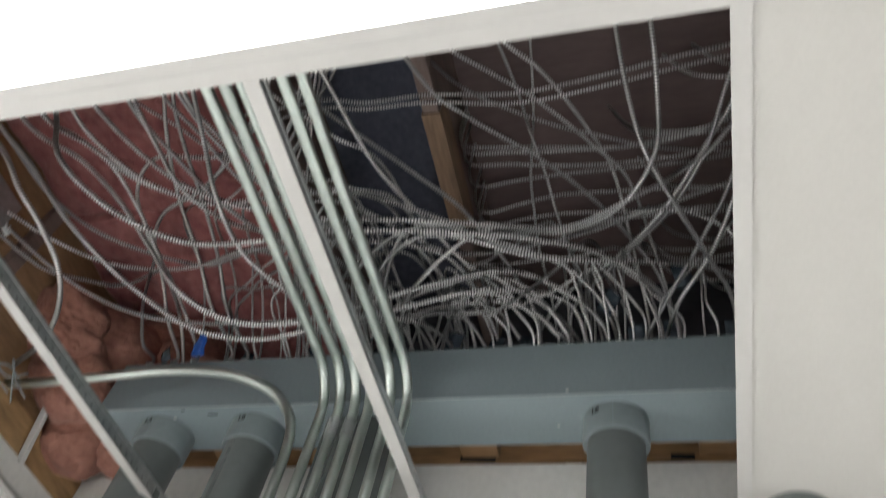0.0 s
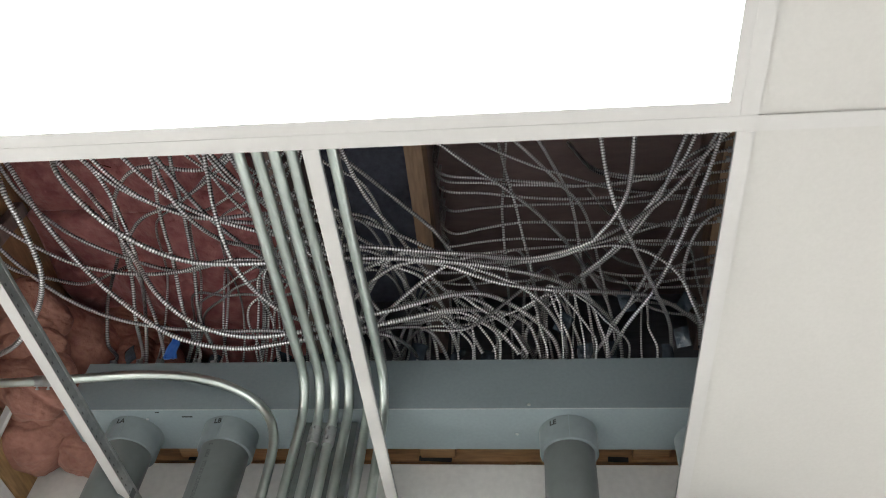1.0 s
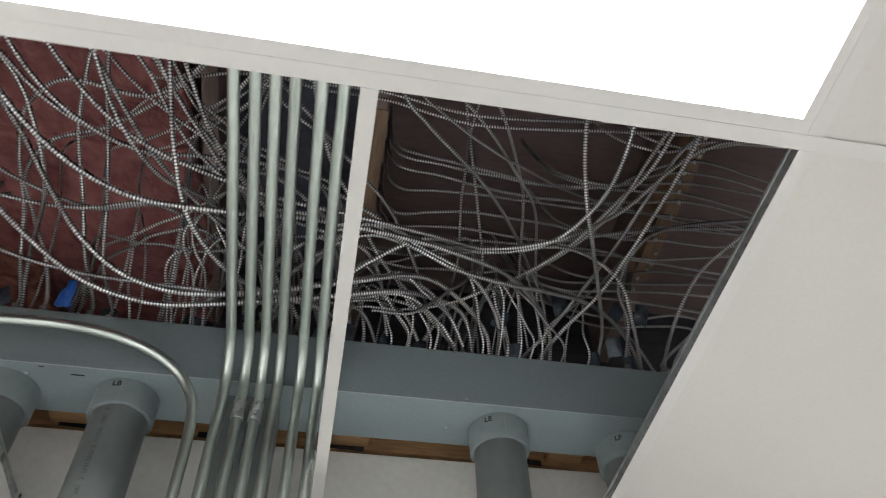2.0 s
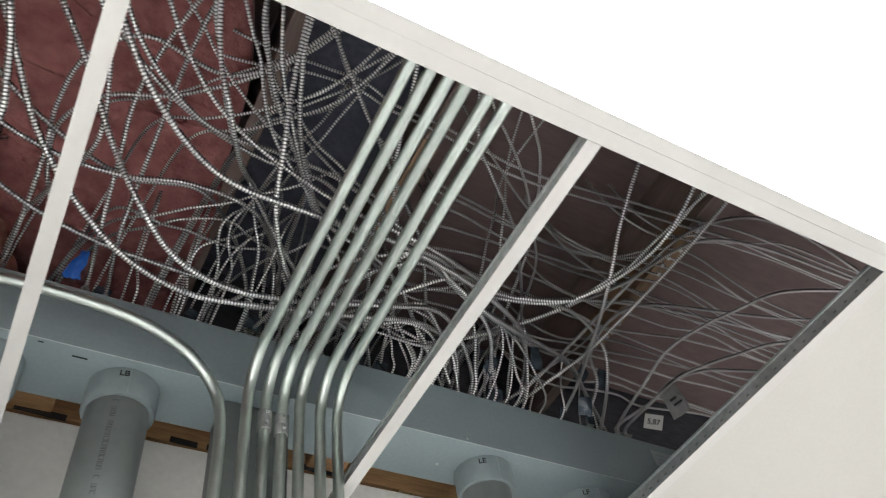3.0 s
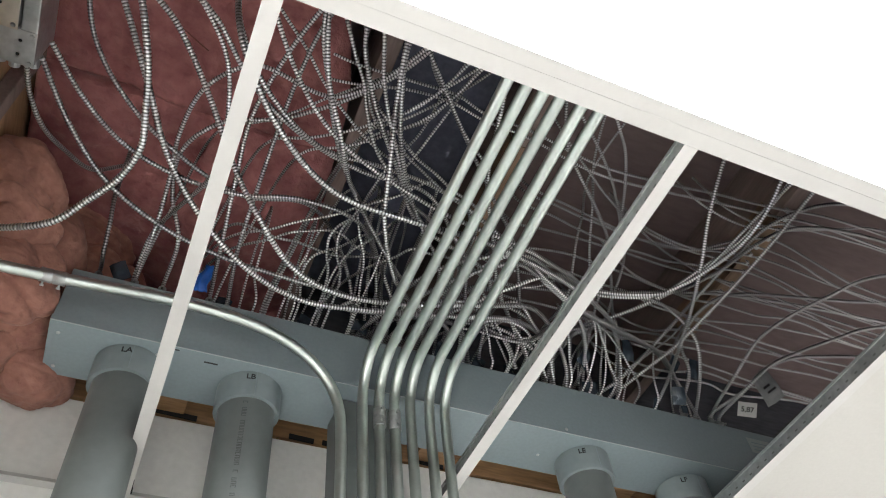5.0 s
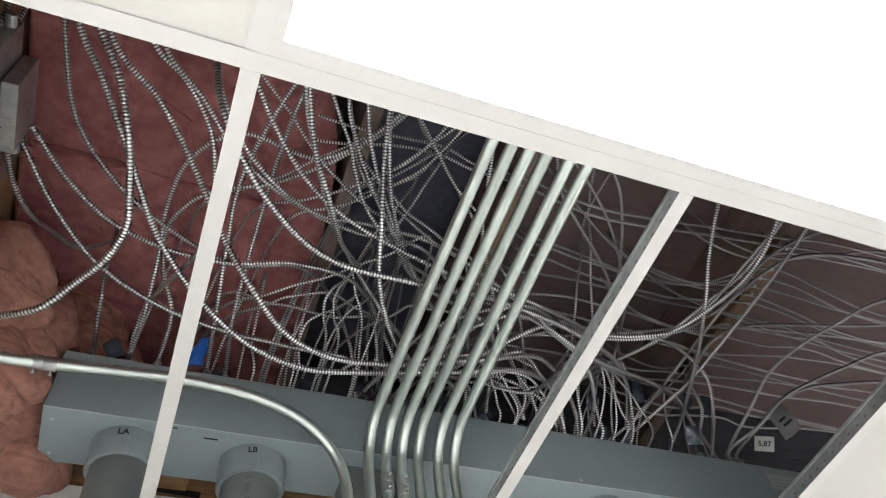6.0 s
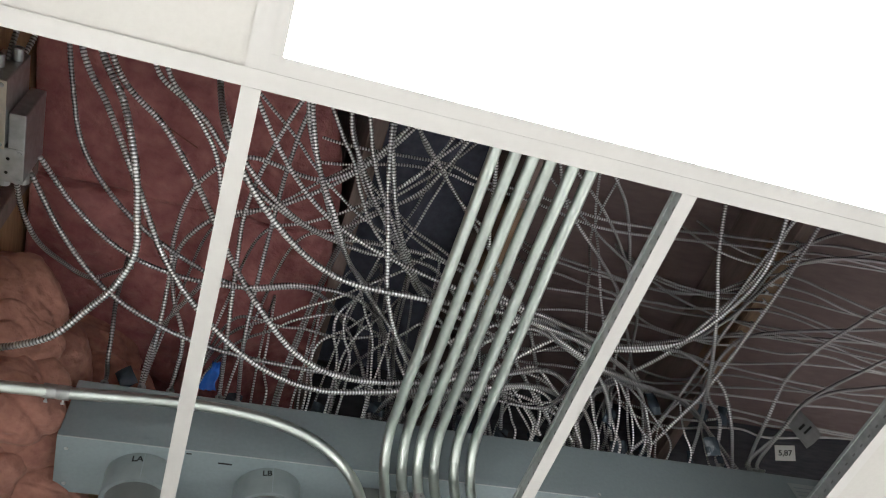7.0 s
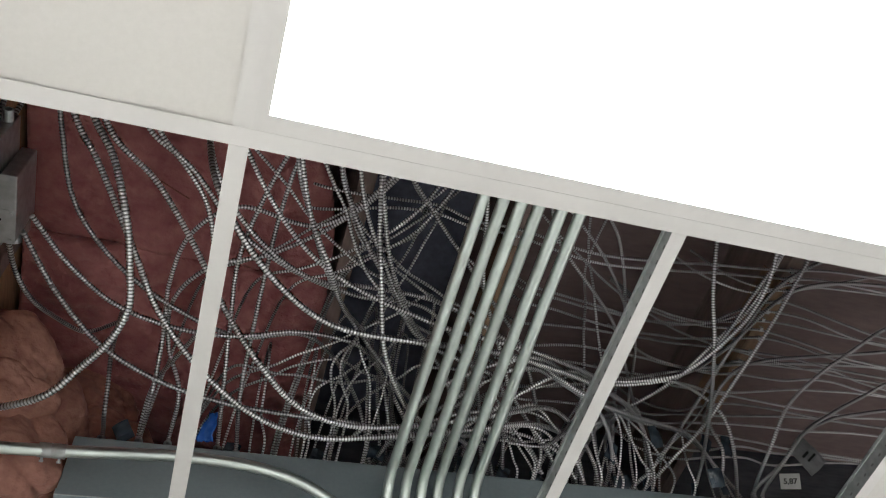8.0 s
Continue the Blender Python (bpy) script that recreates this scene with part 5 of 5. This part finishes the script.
for x in (-0.74, -0.52, -0.33, -0.20, 0.02, 0.12, 0.20, 0.44, 0.52, 0.64, 0.73):
    tag(x, 0.855 + rng.uniform(-0.01, 0.03), T_Z1 + rng.uniform(0.02, 0.06), rng.uniform(0.030, 0.042), rng.uniform(0.040, 0.060),
        pose(0, 0, 0, rng.uniform(-5, 35), rng.uniform(-25, 25), rng.uniform(-35, 35)), M_FILM, None,
        "dark grey film tag on a cable above the trough")
for x, y, z in ((0.39, 0.80, 3.027), (0.549, 0.80, 3.106), (0.661, 0.80, 2.976), (0.691, 0.80, 3.093), (0.761, 0.80, 3.099)):
    tag(x, y, z, rng.uniform(0.034, 0.044), rng.uniform(0.044, 0.058),
        pose(0, 0, 0, rng.uniform(20, 45), rng.uniform(-25, 25), rng.uniform(-35, 35)), M_FILM, None,
        "dark grey film tag hanging among the cables")
# torn blue tape wrapped on a cable
bm = bmesh.new()
bmesh.ops.create_grid(bm, x_segments=8, y_segments=14, size=0.5)
for v in bm.verts:
    u, w = v.co.x, v.co.y
    wide = 0.026 * (0.62 + 0.75 * (0.5 - w) * 0.9) + 0.006 * noise.noise((5 * w, 1.3, 0))
    v.co = Vector((wide * u + 0.006 * math.sin(4 * w), 0.010 * math.cos(3.0 * u) + 0.004 * noise.noise((4 * u, 5 * w, 2.0)),
                   0.060 * w + 0.005 * noise.noise((6 * u, 0.4, 3.0)) * (1 if abs(w) > 0.4 else 0)))
up = bmesh.ops.extrude_face_region(bm, geom=bm.faces[:])
bmesh.ops.translate(bm, vec=(0, 0.0012, 0), verts=[v for v in up["geom"] if isinstance(v, bmesh.types.BMVert)])
bmesh.ops.recalc_face_normals(bm, faces=bm.faces)
ob = alone("tape_flag", bm, M_BLUE, "bright blue plastic tape flag torn round a cable", "tape", smooth=True)
ob.matrix_basis = pose(-0.572, 0.770, 2.938, 32, -8, 8)


# ---- insulation ----
def wool(name, nx, nz, fn, mat, label, bulge, scale, seed):
    """A batt of glass wool: a closed, lumpy slab."""
    bm = bmesh.new()
    grid_v = []
    for i in range(nx + 1):
        row = []
        for j in range(nz + 1):
            u, v = i / nx, j / nz
            p, nrm = fn(u, v)
            q = Vector(p)
            k = noise.fractal(q * scale + Vector((seed, 0, 0)), 0.9, 2.1, 5)
            f = noise.noise(q * scale * 0.45 + Vector((0, seed, 0)))
            g = abs(noise.noise(q * scale * 0.8 + Vector((1.7, seed, 4)))) - 0.25
            row.append(bm.verts.new(q + Vector(nrm) * (bulge * (0.42 * k + 0.7 * f + 0.9 * g))))
        grid_v.append(row)
    for i in range(nx):
        for j in range(nz):
            bm.faces.new((grid_v[i][j], grid_v[i + 1][j], grid_v[i + 1][j + 1], grid_v[i][j + 1]))
    up = bmesh.ops.extrude_face_region(bm, geom=bm.faces[:])
    back = Vector(fn(0.5, 0.5)[1]) * -0.06
    bmesh.ops.translate(bm, vec=back, verts=[v for v in up["geom"] if isinstance(v, bmesh.types.BMVert)])
    bmesh.ops.recalc_face_normals(bm, faces=bm.faces)
    return part(name, bm, mat, label, smooth=True)


def batt_edge(y):
    """How far the torn edge of the batts reaches from the side wall."""
    return 0.565 + 0.10 * max(0.0, min(1.0, (y - 0.26) / 0.4)) + 0.035 * noise.noise((3.5 * y + 3.15, 3.1, 0))


batts = thing("insulation", "dusky pink glass-wool batts pressed under the joists", "insulation", (0, 0, 0))
for y0, y1, drop, seed in ((-0.6, 0.555, 0.0, 3.0), (0.55, 1.13, -0.006, 5.0)):
    wool("batt", 90, int(75 * (y1 - y0)), lambda u, v, y0=y0, y1=y1, drop=drop: (
        (WALL_X - 0.02 + batt_edge(y0 + (y1 - y0) * v) * u, y0 + (y1 - y0) * v, 3.205 + drop + 0.035 * u ** 8), (0, 0, -1)), M_PINK, batts, 0.045, 4.5, seed)


def heap():
    """Loose wool stuffed between the side wall and the end of the trough, in soft clumps."""
    t = thing("insulation_heap", "loose peach-pink glass wool stuffed beside the trough", "insulation", (-0.9, 0.9, 2.78))
    spots = ((-0.075, -0.17, 0.24, 0.10), (-0.05, 0.0, 0.26, 0.15), (0.0, 0.10, 0.14, 0.13), (-0.04, -0.06, 0.10, 0.11), (-0.055, 0.07, 0.02, 0.09),
             (0.03, 0.16, 0.30, 0.14), (-0.06, -0.14, 0.16, 0.09), (0.05, 0.14, 0.05, 0.09), (0.02, 0.12, 0.42, 0.14), (0.08, 0.13, 0.29, 0.13))
    for i, (x, y, z, r) in enumerate(spots):
        bm = bmesh.new()
        bmesh.ops.create_icosphere(bm, subdivisions=6, radius=1.0)
        lie = Euler((0.5 * math.sin(i * 2.1), 0.5 * math.cos(i * 1.3), i * 1.1)).to_matrix()
        for v in bm.verts:
            d = v.co.normalized()
            q = d + Vector((i * 3.1, i * 1.7, 0))
            q += 0.35 * noise.noise_vector(q * 1.1)
            puff = abs(noise.noise(q * 1.05))
            tuft = abs(noise.noise(q * 3.4 + Vector((7, 0, 0))))
            crease = (1 - abs(noise.noise(Vector((q.x * 1.2, q.y * 1.2, q.z * 3.0)) + Vector((0, 9, 0))))) ** 10
            k = 0.90 + 0.30 * puff + 0.05 * tuft - 0.025 * crease + 0.011 * noise.fractal(q * 5.0, 0.8, 2.2, 6)
            v.co = lie @ Vector((d.x * r * k * 1.12, d.y * r * k, d.z * r * k * 0.84))
        ob = part("clump", bm, M_PEACH, t, smooth=True)
        ob.location = (x, y, z)


heap()


# ---- junction box on the side wall ----
def dots(name, spots, z, r, mat, parent, label="", high=0.0006):
    """Small round holes or screw heads, each a mesh of its own, on the underside of a box."""
    for x, y in spots:
        bm = bmesh.new()
        bmesh.ops.create_cone(bm, cap_ends=True, segments=12, radius1=r * 0.8, radius2=r, depth=high, matrix=Matrix.Translation((x, y, z - high / 2)))
        part(name, bm, mat, parent, label)


def gland(x, y, z, parent):
    """A zinc cable connector: lock nut, barrel and clamp screw, pointing along the wall."""
    bm = ring(bmesh.new(), 0, 0, 0, 0.005, 0.014, 0, 6)
    ring(bm, 0, 0, 0.005, 0.026, 0.0095, 0.006, 14, 0.002)
    bmesh.ops.create_cone(bm, cap_ends=True, segments=8, radius1=0.003, radius2=0.003, depth=0.009, matrix=Matrix.Translation((0, -0.012, 0.017)) @ pose(0, 0, 0, 90, 0, 0))
    bmesh.ops.rotate(bm, cent=(0, 0, 0), matrix=Matrix.Rotation(radians(-90), 3, "X"), verts=bm.verts)
    bmesh.ops.translate(bm, vec=(x, y, z), verts=bm.verts)
    part("connector", bm, M_GALV, parent, "zinc cable connector")


def junction_box():
    t = thing("junction_box", "galvanised steel junction box with a screwed cover on the side wall", "junction box", (-1.03, 0.285, 2.925), "junction boxes")
    part("body", boxed(-0.008, 0.062, -0.058, 0.058, 0.0, 0.125, 0.002), M_GALV, t)
    c = part("cover", boxed(-0.009, 0.0635, -0.0595, 0.0595, -0.0022, -0.0002, 0.0008), M_COVER, t, "tan-tinted steel cover plate")
    dots("screw", [(x, y) for x in (0.0, 0.056) for y in (-0.052, 0.052)], -0.0022, 0.004, M_GALV, c, "", 0.002)
    dots("hole", [(0.034, -0.022), (0.034, 0.02)], -0.0022, 0.0032, M_DARK, c)
    for x, z in ((0.012, 0.045), (0.040, 0.06)):
        gland(x, 0.0585, z, t)
    for x, z in ((0.010, 0.03), (0.036, 0.05), (0.052, 0.09)):
        bm = ring(bmesh.new(), 0, 0, 0, 0.022, 0.009, 0.006, 14, 0.002)
        bmesh.ops.rotate(bm, cent=(0, 0, 0), matrix=Matrix.Rotation(radians(90), 3, "X"), verts=bm.verts)
        bmesh.ops.translate(bm, vec=(x, -0.0585, z), verts=bm.verts)
        part("connector", bm, M_GALV, t, "zinc cable connector")
    u = thing("junction_box", "second galvanised steel junction box, set further out from the wall", "junction box", (-1.03, 0.285, 2.925), "junction boxes")
    part("body", boxed(0.0645, 0.090, 0.0, 0.125, 0.012, 0.125, 0.002), M_GALV, u)
    part("body_back", boxed(0.012, 0.0643, 0.062, 0.125, 0.012, 0.125, 0.002), M_GALV, u)
    c = part("cover", boxed(0.013, 0.0905, 0.0625, 0.1265, 0.0098, 0.0118, 0.0008), M_GALV, u, "plain steel cover plate")
    dots("hole", [(0.066, 0.082), (0.064, 0.108)], 0.0098, 0.003, M_DARK, c)
    dots("screw", [(0.083, 0.069), (0.083, 0.12), (0.022, 0.12)], 0.0098, 0.0038, M_GALV, c, "", 0.002)
    for x, z in ((0.028, 0.05), (0.052, 0.045), (0.078, 0.06)):
        gland(x, 0.1255, z, u)


junction_box()
mc_cable([(-1.0, -0.2, 3.12), (-0.992, 0.05, 3.10), (-0.99, 0.17, 3.06), (-0.992, 0.235, 3.0)])
mc_cable([(-0.97, -0.2, 3.16), (-0.965, 0.08, 3.13), (-0.972, 0.2, 3.09), (-0.985, 0.25, 3.02)])

# pale offcut leaning on the side wall plate
bm = boxed(-0.010, 0.010, -0.006, 0.006, -0.075, 0.075, 0.002)
ob = alone("batten", bm, M_TAG, "pale plastic batten sticking out of the insulation", "batten")
ob.matrix_basis = pose(-0.965, 0.845, 2.745, 20, 10, 0)

# thin conduit against the wall beside the last pipe
t = thing("steel_conduit", "dull grey steel conduit standing against the drywall", "conduit", (0.838, 1.0665, 0))
tube("tube", [(0, 0, 0.0), (0, 0, 0.9), (0, 0, 1.8), (0, 0, 2.5985)], 0.0122, M_GALV, t)
bm = ring(bmesh.new(), 0, 0, 2.10, 2.14, 0.0126, 0, 16)
box(bm, -0.028, -0.012, 0.006, 0.012, 2.10, 2.14, 0.001)
part("strap", bm, M_GALV, t, "pressed steel pipe strap")

# a dry stalk caught in the wool
t = alone("straw", boxed(-0.0011, 0.0011, -0.034, 0.034, -0.0011, 0.0011, 0.0003), M_STRAW, "thin dark straw caught in the pink wool", "straw")
t.matrix_basis = pose(-0.715, 0.372, 3.162, 12, 0, -58)

# frayed wire ends by the side wall
t = thing("wire_tails", "pale frayed wire tails hanging by the side wall plate", "wire", (0, 0, 0))
for a, b, c in (((-0.975, 0.60, 2.715), (-0.945, 0.655, 2.775), (-0.935, 0.70, 2.77)), ((-0.95, 0.66, 2.80), (-0.938, 0.69, 2.765), (-0.925, 0.735, 2.745)),
                ((-0.942, 0.665, 2.79), (-0.93, 0.69, 2.74), (-0.932, 0.715, 2.715)), ((-0.965, 0.63, 2.77), (-0.944, 0.675, 2.758), (-0.926, 0.70, 2.79)),
                ((-0.98, 0.62, 2.70), (-0.95, 0.66, 2.735), (-0.94, 0.70, 2.73))):
    tube("tail", smooth_path([a, b, c], 0.006), 0.0021, M_LABEL, t, sides=8)
